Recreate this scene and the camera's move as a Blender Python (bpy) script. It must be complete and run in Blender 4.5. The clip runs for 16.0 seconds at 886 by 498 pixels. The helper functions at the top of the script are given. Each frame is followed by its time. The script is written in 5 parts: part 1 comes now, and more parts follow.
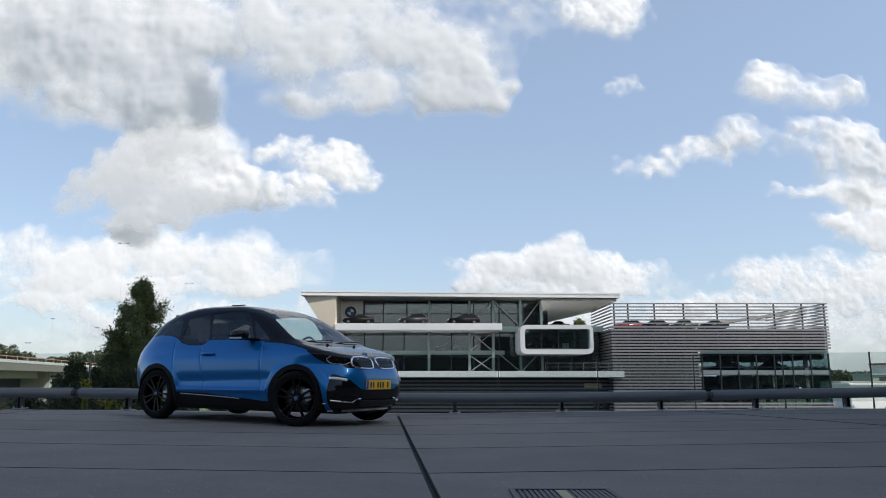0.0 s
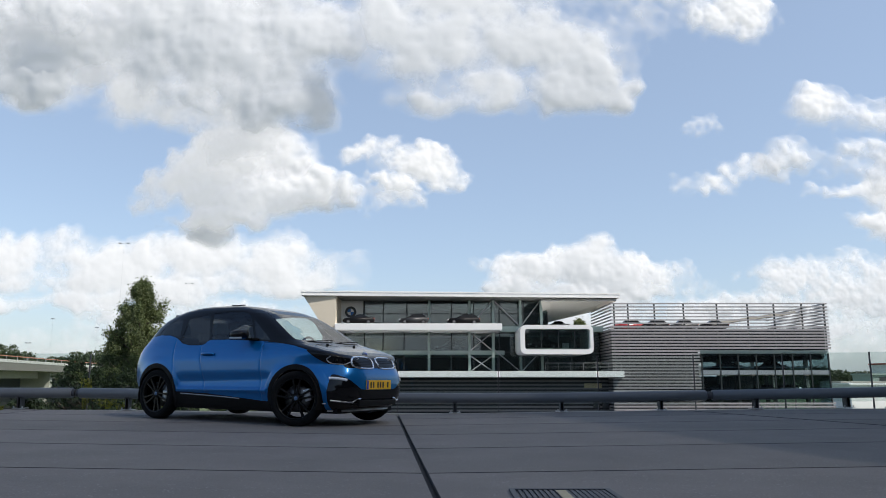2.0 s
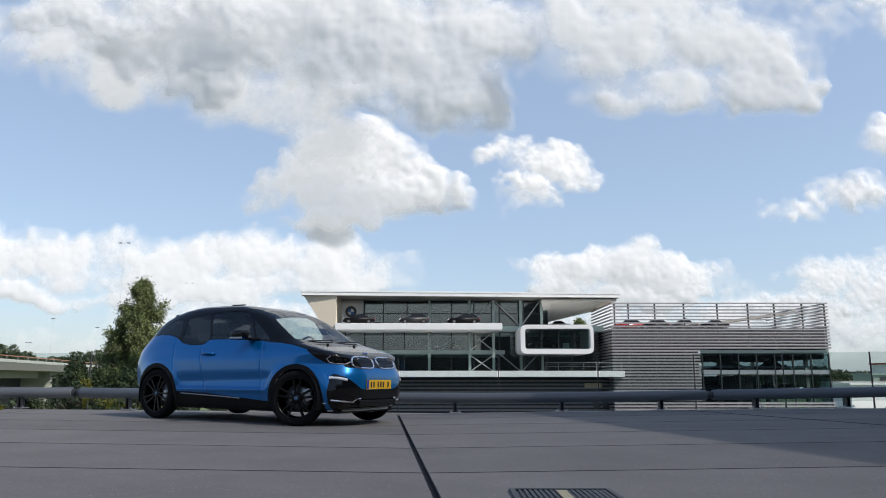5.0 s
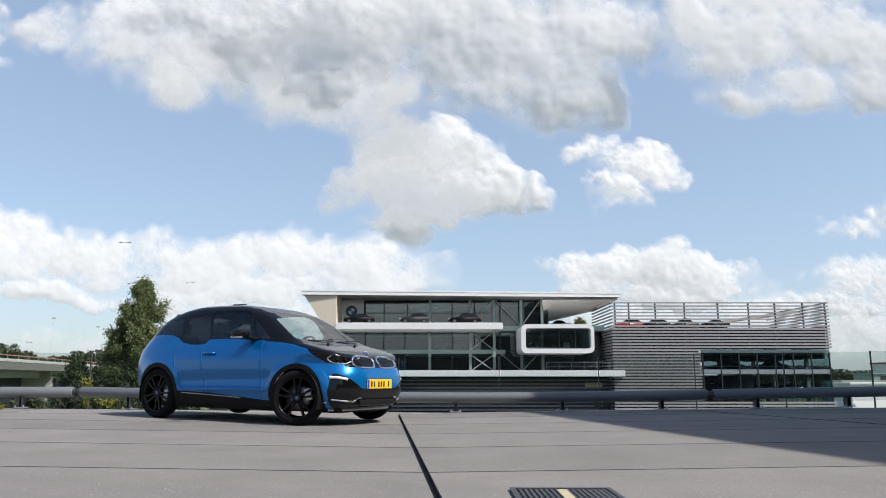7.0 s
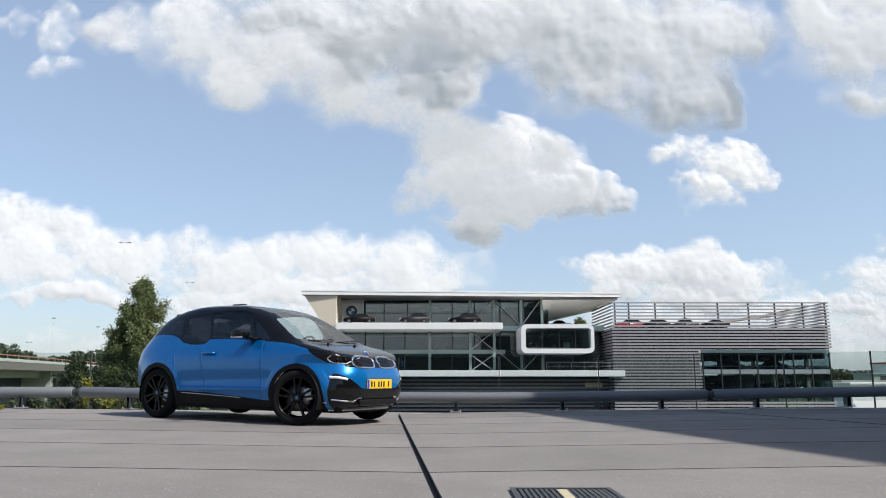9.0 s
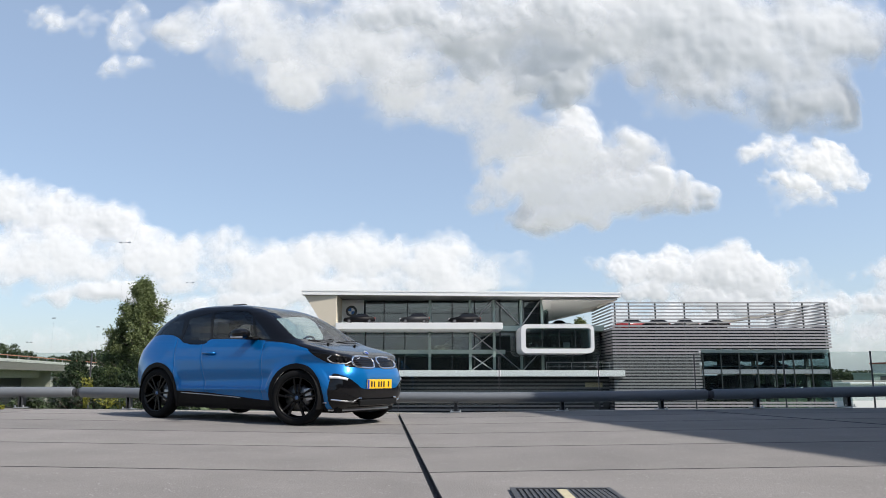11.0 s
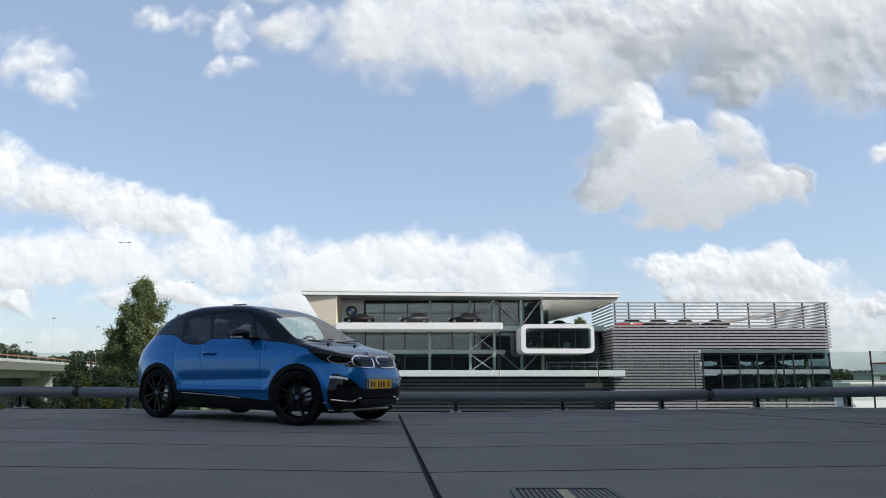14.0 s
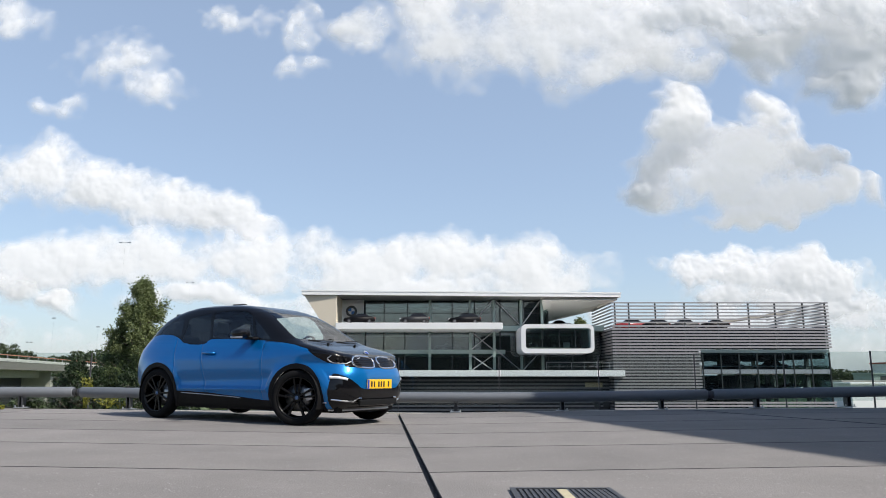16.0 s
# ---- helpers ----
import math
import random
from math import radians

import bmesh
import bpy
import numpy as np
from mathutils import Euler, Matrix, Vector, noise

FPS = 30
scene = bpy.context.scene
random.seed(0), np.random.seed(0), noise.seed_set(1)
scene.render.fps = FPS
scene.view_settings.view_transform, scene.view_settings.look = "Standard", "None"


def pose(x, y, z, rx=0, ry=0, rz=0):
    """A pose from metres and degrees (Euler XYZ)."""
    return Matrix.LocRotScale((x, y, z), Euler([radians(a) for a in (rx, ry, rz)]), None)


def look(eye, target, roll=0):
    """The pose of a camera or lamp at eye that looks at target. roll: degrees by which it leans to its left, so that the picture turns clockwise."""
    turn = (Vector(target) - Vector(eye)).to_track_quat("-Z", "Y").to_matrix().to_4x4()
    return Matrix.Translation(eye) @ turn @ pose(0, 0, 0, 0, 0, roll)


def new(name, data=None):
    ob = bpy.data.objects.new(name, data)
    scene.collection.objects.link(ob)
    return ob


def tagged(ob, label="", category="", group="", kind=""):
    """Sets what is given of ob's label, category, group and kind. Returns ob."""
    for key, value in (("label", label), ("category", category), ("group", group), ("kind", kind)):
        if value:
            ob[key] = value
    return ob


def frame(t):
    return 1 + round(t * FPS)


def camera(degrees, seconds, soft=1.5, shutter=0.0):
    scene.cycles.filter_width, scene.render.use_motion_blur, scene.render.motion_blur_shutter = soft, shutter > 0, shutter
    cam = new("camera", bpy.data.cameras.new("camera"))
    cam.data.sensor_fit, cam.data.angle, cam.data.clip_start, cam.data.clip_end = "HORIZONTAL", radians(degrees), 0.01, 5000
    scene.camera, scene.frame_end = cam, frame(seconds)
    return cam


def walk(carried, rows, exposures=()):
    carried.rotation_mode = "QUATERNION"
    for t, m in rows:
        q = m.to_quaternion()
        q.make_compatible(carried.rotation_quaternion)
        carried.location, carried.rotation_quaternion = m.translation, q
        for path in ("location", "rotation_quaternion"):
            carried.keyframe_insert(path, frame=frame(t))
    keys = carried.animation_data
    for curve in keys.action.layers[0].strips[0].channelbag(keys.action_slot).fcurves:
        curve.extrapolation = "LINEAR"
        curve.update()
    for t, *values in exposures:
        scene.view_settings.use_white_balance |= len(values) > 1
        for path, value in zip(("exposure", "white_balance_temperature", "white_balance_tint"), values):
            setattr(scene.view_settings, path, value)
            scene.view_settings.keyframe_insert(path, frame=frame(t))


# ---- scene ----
# ---- camera: stands still on the deck, low, tilted up ----
cam = camera(62.42, 16.0, soft=0.95)
EYE = (0.0, 0.0, 0.6)


def view(rx, rz):
    return pose(*EYE, rx, 0, rz)


walk(cam, [(0, view(100.04, 0)), (4.2, view(100.04, 0)), (6.3, view(99.98, 0.06)), (9.2, view(99.98, 0.06)),
           (11.3, view(99.98, 0.06)), (16.0, view(99.98, 0.06))])

# ---- sun and sky ----
SUN = Vector((0.85, -0.42, 1.0)).normalized()     # towards the sun
world = bpy.data.worlds.new("sky")
scene.world = world
world.use_nodes = True
wn = world.node_tree
sky = wn.nodes.new("ShaderNodeTexSky")
sky.sky_type, sky.sun_disc = "NISHITA", False
sky.sun_elevation = math.asin(SUN.z)
sky.sun_rotation = math.atan2(SUN.x, SUN.y)
sky.altitude, sky.air_density, sky.dust_density, sky.ozone_density = 0, 1.0, 1.2, 1.2
wn.links.new(sky.outputs[0], wn.nodes["Background"].inputs["Color"])
wn.nodes["Background"].inputs["Strength"].default_value = 0.125
sun = new("sun", bpy.data.lights.new("sun", "SUN"))
sun.data.energy, sun.data.angle, sun.data.color = 4.8, radians(0.6), (1.0, 0.95, 0.885)
sun.matrix_world = look(SUN * 50, (0, 0, 0))
scene.view_settings.exposure = 0.35


# ---- materials ----
def mat(name, color, rough=0.6, metal=0.0, vary=0.15, scale=3.0, fine=60.0, bump=0.0, tint=None, coat=0.0,
        spec=0.5, by_object=0.0, stretch=(1, 1, 1), flake=0.0):
    """A surface with variation at two scales: broad patches and fine grain, with relief."""
    m = bpy.data.materials.new(name)
    m.use_nodes = True
    n, l = m.node_tree.nodes, m.node_tree.links
    b = n["Principled BSDF"]
    b.inputs["Roughness"].default_value = rough
    b.inputs["Metallic"].default_value = metal
    b.inputs["Coat Weight"].default_value = coat
    b.inputs["Coat Roughness"].default_value = 0.03
    b.inputs["Specular IOR Level"].default_value = spec
    tc, mp = n.new("ShaderNodeTexCoord"), n.new("ShaderNodeMapping")
    mp.inputs["Scale"].default_value = stretch
    l.new(tc.outputs["Object"], mp.inputs["Vector"])
    broad, grain = n.new("ShaderNodeTexNoise"), n.new("ShaderNodeTexNoise")
    broad.inputs["Scale"].default_value, broad.inputs["Detail"].default_value = scale, 6
    grain.inputs["Scale"].default_value, grain.inputs["Detail"].default_value = fine, 3
    l.new(mp.outputs[0], broad.inputs["Vector"])
    l.new(mp.outputs[0], grain.inputs["Vector"])
    mix = n.new("ShaderNodeMix")
    mix.data_type = "RGBA"
    dark = [c * (1 - vary) for c in color]
    lite = tint or [min(1, c * (1 + vary)) for c in color]
    mix.inputs["A"].default_value, mix.inputs["B"].default_value = (*dark, 1), (*lite, 1)
    add = n.new("ShaderNodeMath")
    add.operation = "MULTIPLY_ADD"
    add.inputs[1].default_value = 0.55
    half = n.new("ShaderNodeMath")
    half.operation = "MULTIPLY"
    half.inputs[1].default_value = 0.45
    l.new(grain.outputs["Fac"], half.inputs[0])
    l.new(broad.outputs["Fac"], add.inputs[0])
    l.new(half.outputs[0], add.inputs[2])
    fac = add.outputs[0]
    if by_object:
        info = n.new("ShaderNodeObjectInfo")
        ob = n.new("ShaderNodeMath")
        ob.operation = "MULTIPLY_ADD"
        ob.inputs[1].default_value = by_object
        l.new(info.outputs["Random"], ob.inputs[0])
        l.new(fac, ob.inputs[2])
        sub = n.new("ShaderNodeMath")
        sub.operation = "SUBTRACT"
        sub.inputs[1].default_value = by_object / 2
        l.new(ob.outputs[0], sub.inputs[0])
        fac = sub.outputs[0]
    l.new(fac, mix.inputs["Factor"])
    l.new(mix.outputs["Result"], b.inputs["Base Color"])
    rr = n.new("ShaderNodeMapRange")
    rr.inputs["To Min"].default_value, rr.inputs["To Max"].default_value = max(0.02, rough * 0.85), min(1, rough * 1.15)
    l.new(fac, rr.inputs["Value"])
    l.new(rr.outputs[0], b.inputs["Roughness"])
    if bump:
        bp = n.new("ShaderNodeBump")
        bp.inputs["Strength"].default_value, bp.inputs["Distance"].default_value = bump, 0.01
        l.new(grain.outputs["Fac"], bp.inputs["Height"])
        l.new(bp.outputs[0], b.inputs["Normal"])
    return m


def glass(name, color=(1, 1, 1), rough=0.0, through_part=0.75, ior=1.5):
    """A thin pane: mirror gloss over a clear, tinted body."""
    m = bpy.data.materials.new(name)
    m.use_nodes = True
    n, l = m.node_tree.nodes, m.node_tree.links
    n.remove(n["Principled BSDF"])
    clear, gloss, mix, fr, pw, sc = (n.new(k) for k in ("ShaderNodeBsdfTransparent", "ShaderNodeBsdfGlossy", "ShaderNodeMixShader", "ShaderNodeLayerWeight", "ShaderNodeMath", "ShaderNodeMath"))
    base = ((ior - 1) / (ior + 1)) ** 2
    fr.inputs["Blend"].default_value = 0.5
    pw.operation, sc.operation = "POWER", "MULTIPLY_ADD"
    pw.inputs[1].default_value = 5.0
    sc.inputs[1].default_value, sc.inputs[2].default_value = 1 - base, base
    clear.inputs[0].default_value = (*[c * through_part for c in color], 1)
    gloss.inputs["Roughness"].default_value = rough
    l.new(fr.outputs["Facing"], pw.inputs[0])
    l.new(pw.outputs[0], sc.inputs[0])
    l.new(sc.outputs[0], mix.inputs[0])
    l.new(clear.outputs[0], mix.inputs[1])
    l.new(gloss.outputs[0], mix.inputs[2])
    l.new(mix.outputs[0], n["Material Output"].inputs["Surface"])
    return m


def glow(name, color, strength):
    m = bpy.data.materials.new(name)
    m.use_nodes = True
    b = m.node_tree.nodes["Principled BSDF"]
    b.inputs["Base Color"].default_value = (*color, 1)
    b.inputs["Emission Color"].default_value = (*color, 1)
    b.inputs["Emission Strength"].default_value = strength
    return m


def cloud_material():
    m = bpy.data.materials.new("cloud")
    m.use_nodes = True
    n, l = m.node_tree.nodes, m.node_tree.links
    n.remove(n["Principled BSDF"])
    att = n.new("ShaderNodeAttribute")
    att.attribute_name = "cover"
    tc, wisp = n.new("ShaderNodeTexCoord"), n.new("ShaderNodeTexNoise")
    wisp.inputs["Scale"].default_value, wisp.inputs["Detail"].default_value, wisp.inputs["Roughness"].default_value = 0.015, 10, 0.64
    l.new(tc.outputs["Object"], wisp.inputs["Vector"])
    ramp = n.new("ShaderNodeMapRange")
    ramp.interpolation_type = "SMOOTHSTEP"
    ramp.inputs["From Min"].default_value, ramp.inputs["From Max"].default_value = 0.05, 1.30
    sumn = n.new("ShaderNodeMath")
    sumn.operation = "ADD"
    l.new(att.outputs["Fac"], sumn.inputs[0])
    wm = n.new("ShaderNodeMath")
    wm.operation = "MULTIPLY_ADD"
    wm.inputs[1].default_value, wm.inputs[2].default_value = 1.9, -0.95
    l.new(wisp.outputs["Fac"], wm.inputs[0])
    l.new(wm.outputs[0], sumn.inputs[1])
    l.new(sumn.outputs[0], ramp.inputs["Value"])
    # bright droplets: sunlight off the front, and a painted glow for light scattered inside, greyed where the cloud is
    # dense or low
    dif, painted_glow, body, clear, out = (n.new(k) for k in ("ShaderNodeBsdfDiffuse", "ShaderNodeEmission", "ShaderNodeAddShader", "ShaderNodeBsdfTransparent", "ShaderNodeMixShader"))
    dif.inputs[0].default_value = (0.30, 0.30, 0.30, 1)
    shade_att, tone = n.new("ShaderNodeAttribute"), n.new("ShaderNodeMix")
    shade_att.attribute_name = "dense"
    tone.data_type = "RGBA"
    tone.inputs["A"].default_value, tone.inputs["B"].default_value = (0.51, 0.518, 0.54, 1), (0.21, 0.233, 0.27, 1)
    l.new(shade_att.outputs["Fac"], tone.inputs["Factor"])
    bump = n.new("ShaderNodeBump")
    bump.inputs["Strength"].default_value, bump.inputs["Distance"].default_value = 0.15, 4.0
    l.new(wisp.outputs["Fac"], bump.inputs["Height"])
    l.new(bump.outputs[0], dif.inputs["Normal"])
    l.new(tone.outputs["Result"], painted_glow.inputs[0])
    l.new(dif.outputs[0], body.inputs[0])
    l.new(painted_glow.outputs[0], body.inputs[1])
    l.new(ramp.outputs[0], out.inputs[0])
    l.new(clear.outputs[0], out.inputs[1])
    l.new(body.outputs[0], out.inputs[2])
    l.new(out.outputs[0], n["Material Output"].inputs["Surface"])
    return m


M_CONC = mat("deck_concrete", (0.182, 0.170, 0.161), 0.85, spec=0.3, vary=0.5, scale=1.3, fine=90, bump=0.6, by_object=0.35)
n_, l_ = M_CONC.node_tree.nodes, M_CONC.node_tree.links
spk, spr, spm = n_.new("ShaderNodeTexVoronoi"), n_.new("ShaderNodeMapRange"), n_.new("ShaderNodeMix")
spk.inputs["Scale"].default_value = 38
spr.inputs["From Min"].default_value, spr.inputs["From Max"].default_value, spr.inputs["To Min"].default_value, spr.inputs["To Max"].default_value = 0.12, 0.26, 0.8, 0.0
spm.data_type = "RGBA"
spm.inputs["B"].default_value = (0.42, 0.41, 0.40, 1)
sel = n_.new("ShaderNodeMath")
sel.operation = "MULTIPLY"
big = n_.new("ShaderNodeTexNoise")
big.inputs["Scale"].default_value, big.inputs["Detail"].default_value = 7, 4
bigr = n_.new("ShaderNodeMapRange")
bigr.inputs["From Min"].default_value, bigr.inputs["From Max"].default_value = 0.44, 0.66
tco = n_.new("ShaderNodeTexCoord")
l_.new(tco.outputs["Object"], spk.inputs["Vector"])
l_.new(tco.outputs["Object"], big.inputs["Vector"])
l_.new(big.outputs["Fac"], bigr.inputs["Value"])
l_.new(spk.outputs["Distance"], spr.inputs["Value"])
l_.new(spr.outputs[0], sel.inputs[0])
l_.new(bigr.outputs[0], sel.inputs[1])
l_.new(sel.outputs[0], spm.inputs["Factor"])
bc = n_["Principled BSDF"].inputs["Base Color"]
l_.new(bc.links[0].from_socket, spm.inputs["A"])
l_.new(spm.outputs["Result"], bc)
M_JOINT = mat("joint_rubber", (0.02, 0.02, 0.021), 0.85, vary=0.4, scale=8)
M_IRON = mat("cast_iron", (0.07, 0.072, 0.078), 0.55, metal=0.6, vary=0.3, scale=9)
M_YEL = mat("faded_yellow_paint", (0.42, 0.37, 0.24), 0.8, vary=0.35, scale=12)
M_GALV = mat("galvanised_steel", (0.42, 0.43, 0.45), 0.42, metal=0.75, vary=0.18, scale=5, fine=40)
M_PIPE = mat("painted_grey_pipe", (0.118, 0.128, 0.14), 0.45, metal=0.0, vary=0.2, scale=2.2, fine=30, stretch=(0.3, 1, 1))
M_WHITE = mat("white_cladding", (0.74, 0.74, 0.73), 0.5, vary=0.05, scale=0.3, fine=6)
M_BEIGE = mat("beige_soffit_board", (0.56, 0.50, 0.40), 0.7, vary=0.08, scale=0.4, fine=9)
# one board in two tones: underside shade and sunlit slope put into the colour
M_SOFFIT = mat("soffit_board_shaded", (0.21, 0.205, 0.20), 0.7, vary=0.12, scale=0.5, fine=9, stretch=(1, 6, 1))
M_BOARD = mat("soffit_board_sunlit", (0.66, 0.64, 0.60), 0.7, vary=0.1, scale=0.5, fine=9, stretch=(1, 6, 1))
M_SLAT = mat("aluminium_slat", (0.32, 0.31, 0.315), 0.5, metal=0.2, vary=0.1, scale=0.6, fine=8, by_object=0.3)
# near black: paints the unlit depth of rooms; dark windows use it too
M_DARK = mat("shade_and_window_black", (0.03, 0.034, 0.036), 0.7, vary=0.3, scale=0.4)
M_FRAME = mat("green_grey_steel", (0.30, 0.37, 0.34), 0.5, metal=0.1, vary=0.12, scale=1.5)
M_MULL = mat("dark_mullion", (0.05, 0.055, 0.055), 0.4, metal=0.5, vary=0.2, scale=2)
M_FLOORIN = mat("showroom_floor", (0.36, 0.37, 0.36), 0.4, vary=0.1, scale=0.5)
M_GRASS = mat("grass_field", (0.07, 0.10, 0.035), 0.9, vary=0.4, scale=0.02, fine=0.4)
M_ASPH = mat("asphalt", (0.06, 0.06, 0.062), 0.85, vary=0.25, scale=0.1, fine=4)
M_VIA = mat("viaduct_concrete", (0.36, 0.34, 0.30), 0.85, vary=0.2, scale=0.3, fine=5, stretch=(0.2, 1, 1))
M_GLASS = glass("balustrade_glass", (0.94, 0.985, 0.975), 0.0, 0.93)
M_PANE = glass("facade_glass", (0.78, 0.92, 0.90), 0.0, 0.85, 2.2)
M_BLOCK = mat("dark_brick_wall", (0.10, 0.095, 0.09), 0.8, vary=0.25, scale=0.6, fine=12)
M_PARKGL = glass("car_park_glass", (0.72, 0.86, 0.90), 0.0, 0.72, 1.7)
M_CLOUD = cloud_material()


# ---- building blocks ----
def part(name, bm, material, parent=None, label="", smooth=False):
    me = bpy.data.meshes.new(name)
    bmesh.ops.recalc_face_normals(bm, faces=bm.faces)
    bm.to_mesh(me)
    bm.free()
    me.materials.append(material)
    if smooth:
        me.polygons.foreach_set("use_smooth", [True] * len(me.polygons))
    ob = new(name, me)
    ob.parent = parent
    if label:
        tagged(ob, label)
    return ob


def thing(name, label, category, group="", kind="", m=None):
    ob = tagged(new(name), label, category, group, kind)
    ob.empty_display_size = 0.2
    if m is not None:
        ob.matrix_basis = m
    return ob


def box(bm, x0, x1, y0, y1, z0, z1, bev=0.0):
    v = [bm.verts.new(p) for p in ((x0, y0, z0), (x1, y0, z0), (x1, y1, z0), (x0, y1, z0), (x0, y0, z1), (x1, y0, z1), (x1, y1, z1), (x0, y1, z1))]
    fs = [bm.faces.new([v[i] for i in q]) for q in ((3, 2, 1, 0), (4, 5, 6, 7), (0, 1, 5, 4), (1, 2, 6, 5), (2, 3, 7, 6), (3, 0, 4, 7))]
    if bev:
        es = {e for f in fs for e in f.edges}
        bmesh.ops.bevel(bm, geom=list(es), offset=bev, segments=2, profile=0.6, affect="EDGES")
    return bm


def boxed(*a, bev=0.0):
    return box(bmesh.new(), *a, bev=bev)


def tube(bm, p, q, r0, r1=None, seg=12, caps=True):
    """A round bar from p to q."""
    p, q = Vector(p), Vector(q)
    r1 = r0 if r1 is None else r1
    turn = (q - p).to_track_quat("Z", "Y").to_matrix()
    rings = []
    for c, r in ((p, r0), (q, r1)):
        rings.append([bm.verts.new(c + turn @ Vector((r * math.cos(a), r * math.sin(a), 0))) for a in (2 * math.pi * i / seg for i in range(seg))])
    for i in range(seg):
        bm.faces.new((rings[0][i], rings[0][(i + 1) % seg], rings[1][(i + 1) % seg], rings[1][i]))
    if caps:
        bm.faces.new(rings[0][::-1])
        bm.faces.new(rings[1])
    return bm


def prism(bm, poly, d, axis="y", at=0.0):
    """A flat polygon of (a, b) pairs thickened by d along an axis."""
    def p3(a, b, c):
        return (a, c, b) if axis == "y" else (c, a, b) if axis == "x" else (a, b, c)
    lo = [bm.verts.new(p3(a, b, at)) for a, b in poly]
    hi = [bm.verts.new(p3(a, b, at + d)) for a, b in poly]
    k = len(poly)
    bm.faces.new(lo)
    bm.faces.new(hi[::-1])
    for i in range(k):
        bm.faces.new((lo[i], hi[i], hi[(i + 1) % k], lo[(i + 1) % k]))
    return bm


def solid(points, quads):
    bm = bmesh.new()
    v = [bm.verts.new(p) for p in points]
    for q in quads:
        bm.faces.new([v[i] for i in q])
    return bm


# ---- clouds ----
def lattice(rng, nx, nz, u, v):
    """Smooth noise on a lattice, read at u, v in 0..1."""
    g = rng.random((nz + 2, nx + 2))
    x, y = u * nx, v * nz
    i, j = np.minimum(x.astype(int), nx), np.minimum(y.astype(int), nz)
    a, b = x - i, y - j
    a, b = a * a * (3 - 2 * a), b * b * (3 - 2 * b)
    return (g[j, i] * (1 - a) + g[j, i + 1] * a) * (1 - b) + (g[j + 1, i] * (1 - a) + g[j + 1, i + 1] * a) * b


CLOUDS = []


def cloud(label, place, speed, blobs, seed, deep=0.55, rough=0.5, step=3.0, soft=0.75, drift=0.0, grey=0.7, veil=1.0, lie=False, path=None):
    """A cumulus built from overlapping billows (x, z, half width, half height); it drifts sideways with the wind."""
    rng = np.random.default_rng(seed)
    bl = np.array(blobs, float)
    x0, x1 = (bl[:, 0] - bl[:, 2] * 1.7).min(), (bl[:, 0] + bl[:, 2] * 1.7).max()
    z0, z1 = (bl[:, 1] - bl[:, 3] * 1.7).min(), (bl[:, 1] + bl[:, 3] * 1.7).max()
    nx, nz = int((x1 - x0) / step) + 2, int((z1 - z0) / step) + 2
    X, Z = np.meshgrid(np.linspace(x0, x1, nx), np.linspace(z0, z1, nz))
    PX, PZ = X, Z
    U, V = (X - x0) / (x1 - x0), (Z - z0) / (z1 - z0)
    size = np.median(np.minimum(bl[:, 2], bl[:, 3]))
    fbm, bil, amp = np.zeros_like(X), np.zeros_like(X), 1.0
    wave = size * 1.1
    for o in range(6):
        kx, kz = max(2, int((x1 - x0) / wave)), max(2, int((z1 - z0) / wave))
        nse = lattice(rng, kx, kz, U, V)
        fbm += amp * (nse - 0.5)
        bil += amp * (1 - np.abs(2 * lattice(rng, kx, kz, U, V) - 1) * 2)
        amp, wave = amp * 0.6, wave * 0.5
        if wave < step * 2:
            break
    F = np.full_like(X, -9.0)
    # the wind bends the billows out of their round form
    for reach, wave in ((0.75, size * 1.3), (0.34, size * 0.5), (0.15, size * 0.22)):
        kx, kz = max(2, int((x1 - x0) / wave)), max(2, int((z1 - z0) / wave))
        X = X + size * reach * (lattice(rng, kx, kz, U, V) - 0.5)
        Z = Z + size * reach * (lattice(rng, kx, kz, U, V) - 0.5)
    for bx, bz, rx, rz in bl:
        dz = (Z - bz) / np.where(Z < bz, rz * 0.85, rz)
        F = np.maximum(F, 1 - ((X - bx) / rx) ** 2 - dz ** 2)
        F = np.log(np.exp(np.clip(F, -8, 2) * 4) + np.exp(np.clip(1 - ((X - bx) / rx) ** 2 - dz ** 2, -8, 2) * 4)) / 4
    F = F - 0.12 + rough * 1.15 * fbm
    edge = np.minimum.reduce([U, 1 - U, V, 1 - V]) * 14
    F = np.minimum(F, edge - 0.8)
    cover = np.clip((F + 0.02) / soft, -0.9, 1.7) * veil
    # paints the shaded base: the glow greys towards the cloud's dense, lower part
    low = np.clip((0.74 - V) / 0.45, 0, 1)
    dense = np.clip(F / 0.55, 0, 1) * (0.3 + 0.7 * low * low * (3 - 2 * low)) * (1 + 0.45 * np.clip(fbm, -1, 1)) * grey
    soft_f = np.clip(F, 0, None)
    thick = soft_f / np.sqrt(0.35 + soft_f) * (1 + 0.06 * bil) * size * deep * 0.5
    keep = F > -0.6 * soft
    idx = np.full(X.size, -1)
    idx[keep.ravel()] = np.arange(keep.sum())
    idx = idx.reshape(X.shape)
    a, b, c, d = idx[:-1, :-1], idx[:-1, 1:], idx[1:, 1:], idx[1:, :-1]
    ok = (a >= 0) & (b >= 0) & (c >= 0) & (d >= 0)
    quads = np.stack([a[ok], b[ok], c[ok], d[ok]], 1)
    xs, zs, ts, cs = PX[keep], PZ[keep], thick[keep], cover[keep]
    front = np.stack([xs, -ts, zs], 1)
    if lie:
        front = front[:, [0, 2, 1]]
    me = bpy.data.meshes.new("cloud")
